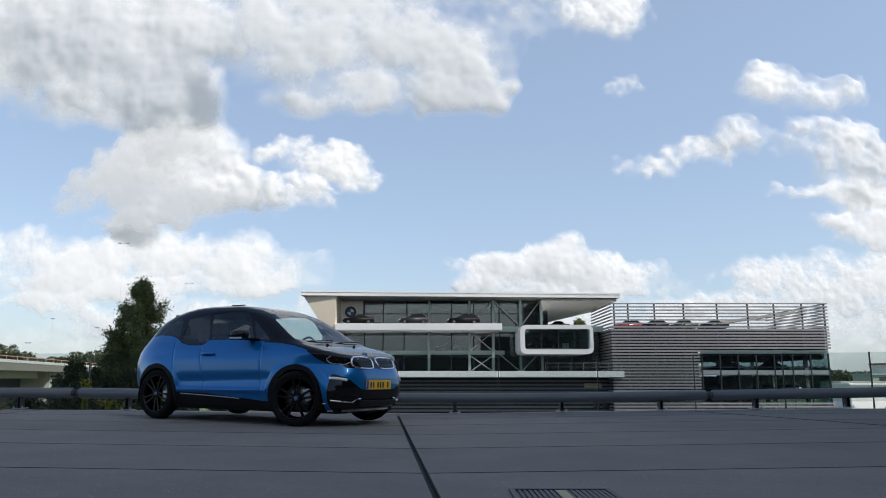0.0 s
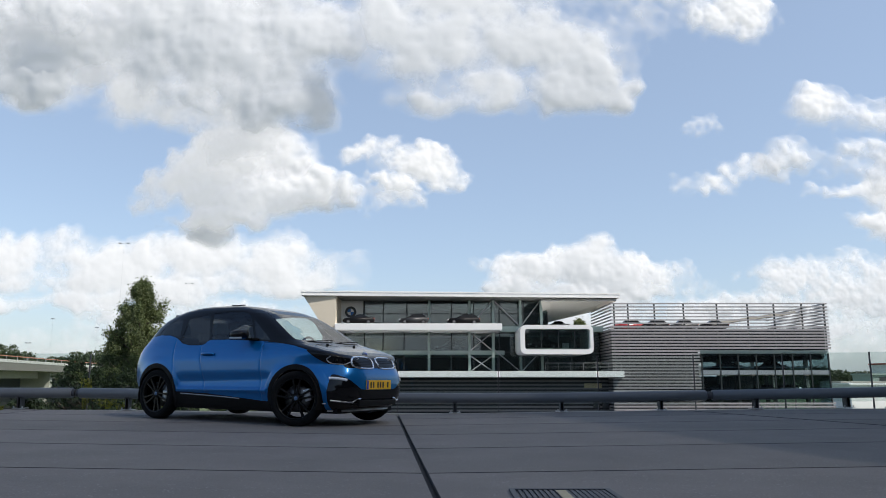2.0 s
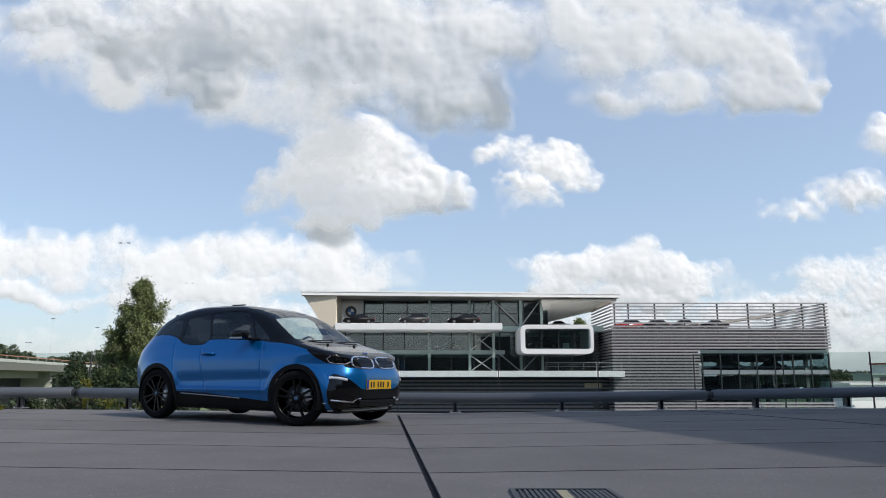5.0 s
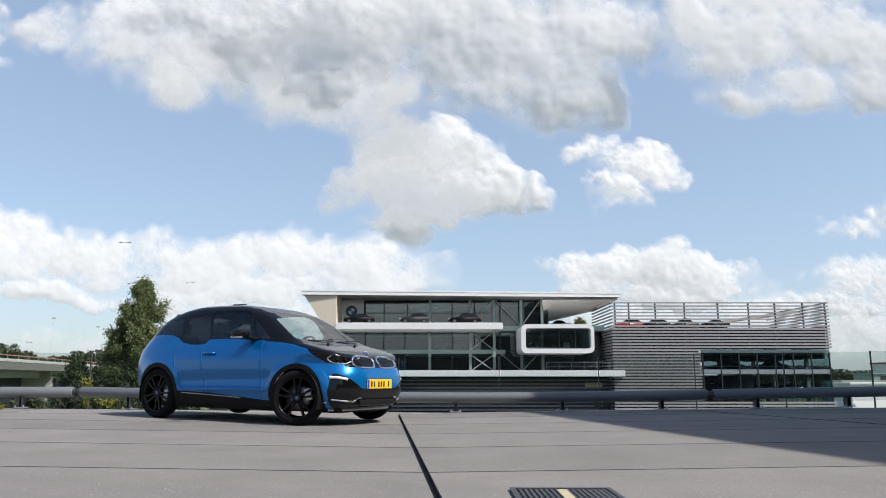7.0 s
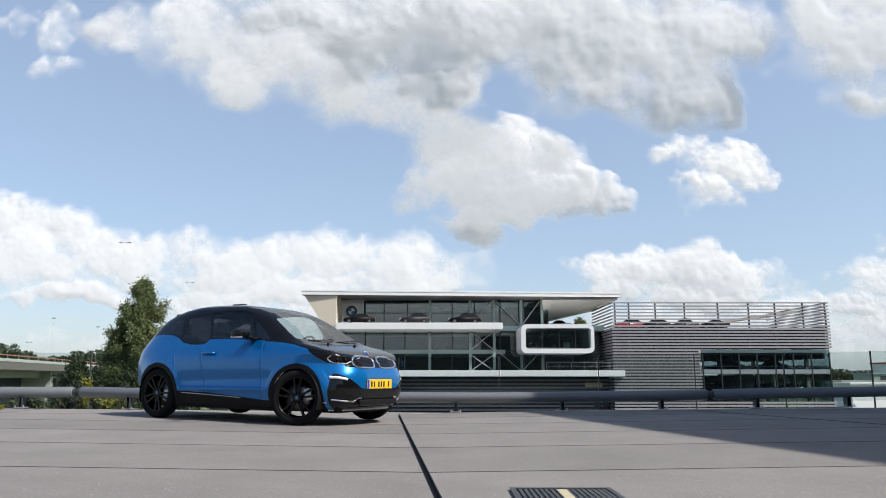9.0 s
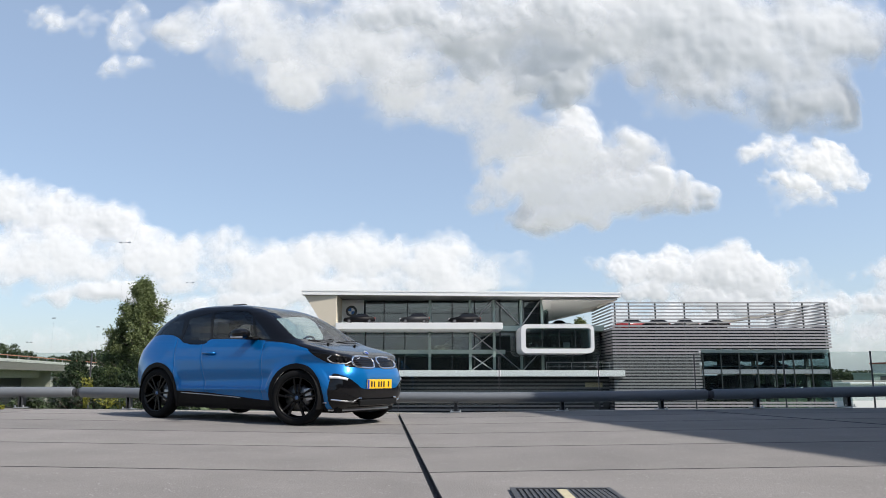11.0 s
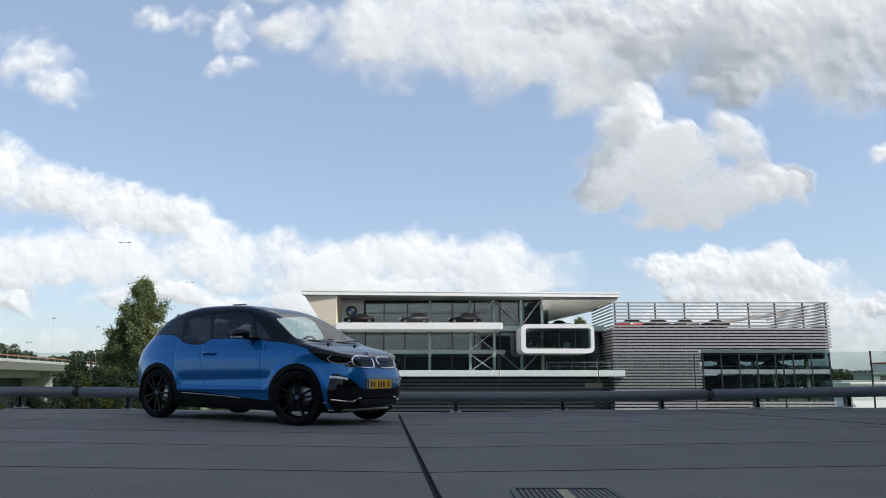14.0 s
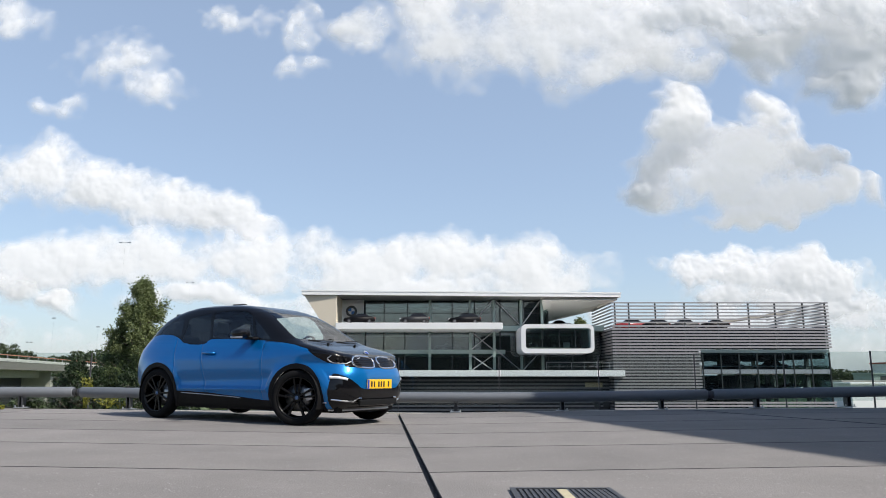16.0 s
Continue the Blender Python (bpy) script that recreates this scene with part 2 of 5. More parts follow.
    me.from_pydata(front.tolist(), [], quads.tolist())
    me.attributes.new("cover", "FLOAT", "POINT").data.foreach_set("value", cs.astype(np.float32))
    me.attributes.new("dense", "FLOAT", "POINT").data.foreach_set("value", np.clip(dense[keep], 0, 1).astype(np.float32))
    me.polygons.foreach_set("use_smooth", [True] * len(me.polygons))
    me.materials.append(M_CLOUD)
    ob = tagged(new("cloud", me), label, "cloud", "clouds in the sky")
    ob.matrix_basis = pose(*place)
    CLOUDS.append((ob, Vector(place), speed, drift, path))
    return ob

cloud("broad bright cumulus sheet with a rounded leading end", (-55, 900, 430), 80.2,
      [(-79, 25, 127, 104), (26, 25, 136, 86), (99, -6, 68, 68), (68, -53, 82, 53), (-57, -61, 109, 50), (133, -69, 31, 31), (-176, 29, 95, 72), (-18, 115, 181, 72)], seed=11, deep=0.3, rough=0.55, drift=0.0)
cloud("thick dark-based grey cloud bank high up", (-537, 950, 461), 78.5,
      [(87, -39, 163, 101), (196, 11, 105, 86), (-24, 11, 163, 86), (150, -97, 86, 43), (-141, -6, 163, 77), (-260, 11, 124, 57), (-12, 114, 316, 86)], seed=12, deep=0.5, rough=0.5, grey=0.9, drift=0.0)
cloud("ragged grey lobe hanging from the cloud bank", (-425, 985, 463), 64.9,
      [(44, -51, 67, 76), (-8, 0, 76, 49), (-37, 52, 98, 54)], seed=13, deep=0.6, rough=0.7, soft=0.9, drift=0.0)
cloud("sloping arm of white cloud", (-529, 1020, 423), 0,
      [(-246, 93, 112, 51), (-133, 35, 132, 73), (-6, 4, 132, 81), (87, -40, 112, 81), (154, -92, 97, 71), (136, 4, 81, 61)], seed=15, deep=0.35, rough=0.6, soft=0.9, grey=0.3,
      path=[(-3, -659, 423), (0, -529, 423), (5, -313, 423), (11, -53, 423), (13.5, 47, 485), (16, 135, 556), (19, 252, 656)])
cloud("bright cumulus with a flat grey base", (-391, 1050, 267), 55.1,
      [(-92, 12, 92, 58), (-9, -14, 100, 54), (58, -5, 67, 46), (134, -1, 33, 32), (-50, 56, 92, 58), (-42, -48, 109, 22)], seed=14, deep=0.7, rough=0.6, soft=0.8, grey=0.35, drift=0.0)
cloud("rising white cumulus tower", (-421, 1075, 281), 0,
      [(15, 66, 69, 56), (30, 11, 86, 60), (-15, -20, 60, 60), (-30, -56, 60, 43)], seed=16, deep=0.7, rough=0.6, soft=0.8,
      path=[(-3, -572, 281), (0, -421, 281), (9, 88, 281), (11.5, 192, 307), (13.5, 252, 337), (16, 343, 333), (19, 455, 333)])
cloud("rounded white cumulus head", (-320, 1062, 283), 0,
      [(-25, 42, 55, 53), (-13, -16, 77, 51), (38, -25, 60, 38)], seed=28, deep=0.7, rough=0.6, soft=0.8,
      path=[(-3, -470, 283), (0, -320, 283), (9, 187, 274), (11.5, 341, 279), (13.5, 439, 296), (16, 511, 334), (19, 622, 368)])
cloud("pale cloud sheet along the top of the sky", (-640, 980, 489), 50.3,
      [(-291, 15, 69, 38), (-193, -2, 89, 69), (-119, -19, 129, 89), (-6, -11, 139, 89), (115, -2, 139, 79), (43, -71, 99, 49), (179, -45, 69, 40), (238, 33, 119, 69), (34, 104, 297, 79)], seed=17, deep=0.25, rough=0.65, soft=1.0, grey=0.5, drift=0.0)
cloud("white cloud strip at the top of the sky", (-779, 920, 496), 76.7,
      [(-129, -6, 112, 56), (-15, -14, 112, 49), (99, -23, 94, 56), (44, 44, 243, 56)], seed=27, deep=0.5, rough=0.7, soft=1.0, drift=0.0)
cloud("torn white cloud scraps", (-954, 930, 452), 47.6,
      [(-83, 27, 63, 30), (3, 19, 41, 39), (73, -6, 30, 20), (7, -39, 51, 19)], seed=25, rough=1.0, soft=1.4, deep=0.4, grey=0.1, drift=0.0)
cloud("thin torn cloud veil", (-1533, 940, 415), 65.5,
      [(34, 10, 81, 44), (90, -22, 59, 31), (-30, -55, 36, 22), (-95, 68, 72, 36)], seed=26, rough=1.0, soft=1.5, deep=0.4, grey=0.1, drift=0.0)
cloud("small white puff of cloud", (-185, 1060, 307), 66.1,
      [(-52, 28, 55, 32), (7, 10, 68, 36), (57, -12, 42, 30), (-12, -25, 59, 22)], seed=31, rough=0.7, soft=0.9, deep=0.5, grey=0.1, step=2.0, drift=0.0)
cloud("thin torn puff of cloud", (-181, 1065, 279), 67.8,
      [(-25, -13, 53, 31), (25, 13, 42, 25)], seed=30, rough=1.0, soft=1.3, deep=0.4, grey=0.1, step=2.0, drift=0.0)
cloud("ragged grey-white cloud with a bright rim", (547, 1100, 388), 37.1,
      [(-36, 50, 73, 54), (36, 59, 78, 58), (10, -24, 88, 58), (68, -60, 78, 73), (-78, -24, 58, 44)], seed=21, rough=0.75, soft=0.9, deep=0.8, grey=0.5, drift=-17.7)
cloud("thin white wisp of cloud", (354, 1120, 341), 44.7,
      [(-37, -14, 61, 26), (37, 14, 61, 30)], seed=22, rough=0.9, soft=1.2, deep=0.4, grey=0.1, step=2.0, drift=-14.3)
cloud("bright puff high in the blue", (193, 920, 496), 85.8,
      [(-9, -16, 51, 44), (31, 0, 67, 51), (-22, 17, 76, 34)], seed=24, rough=0.75, soft=0.9, deep=0.6, grey=0.1, step=2.0, drift=-3.1)
cloud("small torn scrap of cloud", (267, 1000, 411), 54.9,
      [(0, 0, 34, 23)], seed=29, rough=1.2, soft=1.4, deep=0.4, grey=0.0, step=2.0, drift=-29.9)
cloud("long low bank of white cumulus", (-802, 1500, 212), 37.2,
      [(-363, 23, 176, 84), (-165, 35, 164, 78), (36, 23, 152, 72), (223, 35, 153, 70), (387, 23, 141, 72), (505, 5, 88, 71), (132, -36, 303, 47), (-251, -48, 233, 35), (435, -24, 128, 47), (-609, 23, 235, 84), (-902, 23, 235, 90), (574, -82, 70, 35)], seed=17, grey=0.22, deep=0.3, rough=0.4, drift=-0.4)
cloud("towering white cumulus bank", (-1575, 1530, 297), 49.0,
      [(47, 18, 127, 90), (177, -17, 126, 83), (294, -52, 126, 64), (-92, 30, 127, 114), (-280, 54, 173, 133), (399, -87, 102, 52), (-545, 54, 231, 133)], seed=18, grey=0.22, deep=0.4, rough=0.4, drift=4.8)
cloud("low white cumulus near the skyline", (-1765, 1600, 187), 46.1,
      [(102, 9, 100, 88), (-36, 22, 137, 101), (-259, 9, 187, 114), (193, -40, 62, 44)], seed=19, grey=0.4, drift=0.0)
cloud("rounded white cumulus low over the roofs", (232, 1550, 211), 32.2,
      [(-84, 19, 91, 47), (1, 38, 91, 64), (85, 13, 79, 49), (131, -29, 60, 30), (-157, -11, 84, 30), (23, -29, 156, 36)], seed=20, grey=0.6, rough=0.4, drift=-1.5)
cloud("pale cloud drifting near the skyline", (735, 1300, 300), 31.2,
      [(26, 26, 72, 53), (50, -37, 92, 53), (-31, -26, 41, 26), (-46, 37, 83, 24)], seed=23, grey=0.3, drift=0.0)
cloud("pale haze bank lying along the horizon", (43, 3500, 119), 11.2,
      [(-2947, 0, 857, 128), (-2411, 0, 857, 128), (-1876, 0, 857, 128), (-1340, 0, 857, 128), (-804, 0, 857, 128), (-268, 0, 857, 128), (268, 0, 857, 128), (804, 0, 857, 128), (1340, 0, 857, 128), (1876, 0, 857, 128), (2411, 0, 857, 128), (2947, 0, 857, 128)], seed=33, grey=0.5, veil=0.5, soft=1.2, rough=0.25, deep=0.2, step=12.0, drift=0.0)
cloud("distant low white cloud bank over the skyline", (-12, 2600, 191), 37.5,
      [(-2356, -33, 300, 60), (-1138, 7, 301, 80), (-817, -3, 321, 80), (446, 7, 321, 80), (848, 17, 321, 91), (1267, -3, 341, 101), (1749, 7, 341, 101)], seed=34, grey=0.6, soft=1.0, rough=0.4, deep=0.4, step=7.0, drift=0.0)
cloud("hazy white cloud at the skyline", (594, 1900, 243), 33.4,
      [(-440, 28, 163, 53), (-261, 50, 178, 53), (-99, 20, 118, 57), (-220, -17, 295, 45), (145, -61, 206, 44), (329, 5, 207, 90), (547, -25, 236, 105)], seed=31, grey=0.6, soft=0.8, drift=0.0)
# high haze painted as a faintly glowing sheet that pales the blue, far behind the clouds
hz = bpy.data.materials.new("painted_haze")
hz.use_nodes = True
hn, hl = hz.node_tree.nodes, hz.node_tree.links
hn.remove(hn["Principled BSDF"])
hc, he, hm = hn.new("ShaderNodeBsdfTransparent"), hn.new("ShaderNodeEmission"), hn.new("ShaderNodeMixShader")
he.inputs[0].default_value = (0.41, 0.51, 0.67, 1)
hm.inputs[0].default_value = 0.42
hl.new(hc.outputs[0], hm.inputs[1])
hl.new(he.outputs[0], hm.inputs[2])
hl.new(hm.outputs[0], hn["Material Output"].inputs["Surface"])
tagged(part("backdrop", solid([(x, y, z) for z in (-6, 2300) for x, y in ((-2500, 3600), (2500, 3600), (2500, 3610), (-2500, 3610))], ((0, 1, 5, 4),)), hz), "pale glowing sheet painted as high haze across the far sky", "sky", kind="structure")
# the sky goes on behind the viewer: unseen glowing clouds added for glass and paint to reflect
for x, z, s, sd in ((-700, 420, 1.0, 51), (150, 520, 1.3, 52), (800, 330, 1.0, 53)):
    cloud("added unseen white cumulus behind the deck, for reflections", (x, -1000, z), 60, [(-150 * s, 0, 170 * s, 90 * s), (0, 30 * s, 200 * s, 120 * s), (160 * s, -5, 170 * s, 85 * s)], sd, step=9.0, grey=1.0)
cloud("added unseen long white cloud bank low behind the deck, for reflections", (0, -1000, 75), 60, [(x, 0, 230, 85) for x in range(-1600, 1601, 200)], 54, step=12.0, grey=0.8)
# two clouds overhead that pass before the sun and shade the deck
SHADE = []
for length, seed in ((1300, 41), (400, 42)):
    b = [(x, y, 130, 110) for x in range(-length // 2 + 90, length // 2 - 60, 110) for y in (-60, 60)]
    SHADE.append(cloud("thick grey cloud passing before the sun", (0, 60, 260), 0, b, seed, deep=0.3, rough=0.12, step=9.0, soft=0.8 if seed == 41 else 0.35, veil=0.92 if seed == 41 else 0.67, lie=True))

# ---- ground and deck ----
tagged(part("ground", boxed(-4500, 4500, -4500, 4800, -8.0, -7.0), M_GRASS), "green grass plain around the raised deck", "ground", kind="structure")
tagged(part("road", boxed(-45, 110, 30, 175, -6.996, -6.9), M_ASPH), "grey asphalt yard below the parking deck", "road", kind="structure")
SKEW, FALL, Z0 = -0.0845, 0.014, -0.015


def valley(y):
    return -0.034 + SKEW * (y - 4.01)


def deck_z(x, y):
    """The deck falls gently from both sides to the wide joint."""
    return Z0 + FALL * min(abs(x - valley(y)), 9.0)


deck = tagged(part("floor", boxed(-60, 60, -40, 13.43, -6.9, -0.2), M_VIA), "concrete parking deck of large slabs with dark joints", "parking deck", kind="structure")
COLS = (-30.0, -17.9, -12.0, -6.1, 0.0, 5.75, 11.5, 17.3, 30.0)
ROWS = (-20.0, -2.05, -0.3, 1.45, 3.22, 5.0, 6.72, 8.32, 9.95, 11.5, 12.95)


def line_x(i, y):
    """The joints that run away from the viewer; one of them stands askew."""
    return 4.79 - 0.222 * (y - 10.3) if i == 5 else valley(y) + COLS[i]


for i in range(len(COLS) - 1):
    for j in range(len(ROWS) - 1):
        gl = {4: 0.018, 5: 0.03}.get(i, 0.011)
        gr = {3: 0.018, 4: 0.03}.get(i, 0.011)
        gy = 0.012
        bm = bmesh.new()
        top, low = [], []
        for a, b in ((0, 0), (1, 0), (1, 1), (0, 1)):
            y = ROWS[j + b] + (gy, -gy)[b]
            x = line_x(i + a, y) + (gl, -gr)[a]
            top.append(bm.verts.new((x, y, deck_z(x, y))))
            low.append(bm.verts.new((x, y, -0.17)))
        bm.faces.new(top)
        for k in range(4):
            bm.faces.new((low[k], low[(k + 1) % 4], top[(k + 1) % 4], top[k]))
        bmesh.ops.bevel(bm, geom=[e for e in bm.edges if e.verts[0] in top and e.verts[1] in top], offset=0.004, segments=1, affect="EDGES")
        bm.normal_update()
        for f_ in bm.faces:
            f_.material_index = 0 if abs(f_.normal.z) > 0.9 else 1
        part("slab", bm, M_CONC, deck).data.materials.append(M_JOINT)
part("joint_filler", boxed(-59, 59, -39, 12.94, -0.199, -0.045), M_JOINT, deck)
for a, b in ((-30, -6.0), (-5.99, 0.0), (0.01, 6.0), (6.01, 30)):
    part("edge_strip", solid([(x, y, deck_z(x, 13) + h) for h in (-0.15, -0.012) for x, y in ((a, 12.99), (b, 12.99), (b, 13.42), (a, 13.42))], ((3, 2, 1, 0), (4, 5, 6, 7), (0, 1, 5, 4), (1, 2, 6, 5), (2, 3, 7, 6), (3, 0, 4, 7))), M_VIA, deck, "narrow pale concrete edge strip")

# drain grating in the deck
drain = thing("drain_grate", "dark iron drain grate flush with the deck, faded yellow mark", "drain grate", m=pose(0.60, 3.895, deck_z(0.6, 4.0) + 0.004))
bm = bmesh.new()
for q in ((-0.21, 0.288, 0.27, 0.30), (-0.21, 0.288, -0.30, -0.27), (-0.238, -0.208, -0.30, 0.30), (0.286, 0.316, -0.30, 0.30)):
    box(bm, *q, -0.01, 0.008, bev=0.002)
part("frame", bm, M_IRON, drain)
for i in range(17):
    x = -0.192 + i * 0.0284
    part("bar", boxed(x, x + 0.016, -0.27, 0.27, -0.012, 0.004), M_IRON, drain)
part("tray", boxed(-0.207, 0.285, -0.27, 0.27, -0.03, -0.014), M_JOINT, drain)
part("paint_mark", boxed(0.01, 0.065, -0.2, 0.235, 0.0045, 0.006), M_YEL, drain, "faded yellow paint stroke")

# ---- bumper rail along the deck's edge ----
RAIL_Y = 13.2


def rail_z(x):
    return 0.252 + (0.0160 * min(max(0, -0.4 - x), 6.0) + 0.0175 * max(0, x - 1.6))


PIPES = ((-13.0, -6.56), (-6.43, 4.655), (4.765, 14.0))
for a, b in PIPES:
    rail = thing("bumper_rail", "thick grey painted steel pipe bumper rail on short posts", "guard rail", "bumper rails")
    bm, seg = bmesh.new(), 28
    stops = [a, a + 0.012] + [x for x in (-4, -0.75, 0.7, 2.2, 4) if a + 0.1 < x < b - 0.1] + [b - 0.012, b]
    rings = []
    for k, x in enumerate(stops):
        r = 0.091 - (0.010 if k in (0, len(stops) - 1) else 0)
        rings.append([bm.verts.new((x, RAIL_Y + r * math.cos(t), rail_z(x) + r * math.sin(t))) for t in (2 * math.pi * i / seg for i in range(seg))])
    for p, q in zip(rings, rings[1:]):
        for i in range(seg):
            bm.faces.new((p[i], p[(i + 1) % seg], q[(i + 1) % seg], q[i]))
    bm.faces.new(rings[0])
    bm.faces.new(rings[-1])
    part("pipe", bm, M_PIPE, rail, smooth=True)
    for e in (a, b):
        if -10 < e < 10:
            s = 1 if e == a else -1
            part("sleeve", tube(bmesh.new(), (e - s * 0.05, RAIL_Y, rail_z(e)), (e + s * 0.1, RAIL_Y, rail_z(e)), 0.066, seg=20), M_IRON, rail, smooth=False)
    for x in (-12.5, -11.1, -9.3, -7.46, -5.56, -3.7, -1.75, 0.21, 2.09, 3.84, 5.52, 7.13, 8.9, 10.7, 12.6):
        if a < x < b:
            z = deck_z(x, RAIL_Y)
            bm = bmesh.new()
            box(bm, x - 0.032, x - 0.022, RAIL_Y - 0.07, RAIL_Y + 0.07, z + 0.01, rail_z(x) - 0.06)
            box(bm, x + 0.022, x + 0.032, RAIL_Y - 0.07, RAIL_Y + 0.07, z + 0.01, rail_z(x) - 0.06)
            box(bm, x - 0.032, x + 0.032, RAIL_Y + 0.058, RAIL_Y + 0.07, z + 0.01, rail_z(x) - 0.06)
            post = part("post", bm, M_IRON, rail)
            part("base_plate", boxed(x - 0.1, x + 0.1, RAIL_Y - 0.1, RAIL_Y + 0.1, z, z + 0.012, bev=0.003), M_GALV, post)
            for dx in (-0.075, 0.075):
                part("bolt", tube(bmesh.new(), (x + dx, RAIL_Y - 0.08, z + 0.01), (x + dx, RAIL_Y - 0.08, z + 0.045), 0.013, seg=6), M_GALV, post)

# ---- glass balustrade behind the rail ----
GY = 13.95
balus = thing("glass_balustrade", "frameless clear glass balustrade with slim steel posts", "balustrade", kind="structure")
GP = (-12.2, -10.35, -8.5, -6.65, -4.75, -2.85, -0.85, 1.04, 2.91, 4.72, 6.4, 8.05, 9.9, 11.7)
for p, q in zip(GP, GP[1:]):
    z = deck_z((p + q) / 2, GY)
    g = part("pane", boxed(p + 0.03, q - 0.03, GY - 0.006, GY + 0.006, z + 0.08, z + 0.985), M_GLASS, balus)
    g.visible_shadow = False
for p in GP:
    z = deck_z(p, GY)
    part("post", boxed(p - 0.008, p + 0.008, GY - 0.02, GY + 0.02, -0.3, z + 0.985, bev=0.002), M_IRON, balus)
part("kerb", boxed(-30, 30, 13.7, 14.2, -0.6, -0.3), M_VIA, balus)

# ---- the showroom across the yard ----
show = thing("showroom", "modern white and glass car showroom with a floating flat roof", "building", m=pose(0, 0, 0))


def slab(name, plan, z0, z1, material, parent, label=""):
    return part(name, prism(bmesh.new(), plan, z1 - z0, "z", z0), material, parent, label)


roof = slab("roof", ((-20.5, 105), (26.35, 108.5), (26, 130), (-20.5, 130)), 12.42, 13.06, M_WHITE, show)
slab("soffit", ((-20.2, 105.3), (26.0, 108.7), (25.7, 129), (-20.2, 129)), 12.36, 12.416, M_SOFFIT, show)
slab("roof_edge", ((-20.56, 104.94), (26.42, 108.44), (26.4, 108.7), (-20.5, 105.2)), 12.9, 13.1, M_WHITE, show)


HEXA = ((0, 1, 2, 3), (7, 6, 5, 4), (0, 4, 5, 1), (1, 5, 6, 2), (2, 6, 7, 3), (3, 7, 4, 0))
part("wing_wall", prism(bmesh.new(), ((-20.2, 12.35), (-15.5, 12.35), (-15.5, 5.2)), 16, "y", 105.6), M_BEIGE, show, "sloping beige end wall under the roof")
part("sloping_soffit", solid(((14.6, 108.6, 12.0), (25.9, 108.8, 12.0), (24.2, 118, 11.2), (16.0, 116, 9.2), (14.6, 108.9, 12.3), (25.9, 109.1, 12.3), (24.2, 118.6, 11.4), (16.0, 116.6, 9.4)), HEXA), M_BOARD, show, "sloping boarded soffit")
part("upper_balcony", boxed(-15.5, 8.45, 105, 124, 7.44, 8.37, bev=0.04), M_WHITE, show)
part("upper_floor", boxed(8.46, 24, 110, 124, 7.5, 8.3), M_FRAME, show)
part("lower_balcony", boxed(-18.5, 25.5, 104.2, 124, 0.76, 1.62, bev=0.04), M_WHITE, show)
part("mezzanine", boxed(-3, 9.3, 113.0, 122, 3.9, 4.75), M_FRAME, show, "green-grey mezzanine floor edge")
part("floor_edge", boxed(-17.8, 9.3, 111.45, 111.85, 4.15, 4.75), M_FRAME, show, "pale green floor edge")
part("mezzanine", boxed(-16, -3.1, 113.2, 122, 3.9, 4.4), M_FRAME, show)
# inner walls coloured near black in place of the rooms' shade
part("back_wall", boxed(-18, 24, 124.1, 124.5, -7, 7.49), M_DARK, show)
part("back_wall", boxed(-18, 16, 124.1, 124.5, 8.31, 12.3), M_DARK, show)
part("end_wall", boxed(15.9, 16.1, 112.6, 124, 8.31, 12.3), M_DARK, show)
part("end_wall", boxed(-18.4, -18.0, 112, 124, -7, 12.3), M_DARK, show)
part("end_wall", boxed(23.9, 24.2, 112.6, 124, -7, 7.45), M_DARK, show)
part("logo_wall", boxed(-16.4, -12.2, 111.4, 111.8, 8.38, 12.3), M_WHITE, show)
GYF = 112.0
for z0, z1, xs in ((8.38, 12.3, (-12.1, -9.2, -5.6, -2.2, 1.2, 4.6, 8.5, 12.2, 15.9)),
                   (1.63, 7.43, (-17.9, -15, -12, -9.2, -6.0, -2.2, 1.2, 4.6, 8.5, 12.2, 15.8, 19.5, 23.8))):
    for a, b in zip(xs, xs[1:]):
        w = part("window", boxed(a, a + 0.16, GYF - 0.1, GYF + 0.12, z0, z1), M_MULL, show)
        pn = part("pane", boxed(a + 0.17, b - 0.01, GYF - 0.02, GYF + 0.02, z0 + 0.12, z1 - 0.1), M_PANE, w)
        pn.visible_shadow = False
        part("transom", boxed(a + 0.17, b - 0.01, GYF - 0.06, GYF + 0.06, (z0 + z1) / 2 - 0.06, (z0 + z1) / 2 + 0.06), M_MULL, w)
# steel columns and cross bracing behind the glass front
for x in (-2.1, 4.0, 7.6, 11.7, 14.9):
    part("column", boxed(x - 0.2, x + 0.2, 110.9, 111.3, 1.63, 12.3), M_FRAME, show, "pale green steel column")
for x0, x1, z0, z1 in ((4.2, 7.4, 4.8, 7.4), (4.2, 7.4, 1.7, 3.9), (7.8, 11.5, 4.8, 1.7), (7.8, 11.5, 12.2, 8.5), (4.2, 7.4, 8.5, 12.2), (11.9, 14.7, 1.7, 4.6), (11.9, 14.7, 8.5, 12.2)):
    part("brace", tube(bmesh.new(), (x0, 111.1, z0), (x1, 111.1, z1), 0.08, seg=8), M_GALV, show)
    if x0 == 4.2 and z0 < 8:
        part("brace", tube(bmesh.new(), (x0, 111.25, z1), (x1, 111.25, z0), 0.08, seg=8), M_GALV, show)


def rounded(x0, x1, z0, z1, r, k=8):
    pts = []
    for cx, cz, a0 in ((x1 - r, z1 - r, 0), (x0 + r, z1 - r, 90), (x0 + r, z0 + r, 180), (x1 - r, z0 + r, 270)):
        pts += [(cx + r * math.cos(radians(a0 + 90 * i / k)), cz + r * math.sin(radians(a0 + 90 * i / k))) for i in range(k + 1)]
    return pts


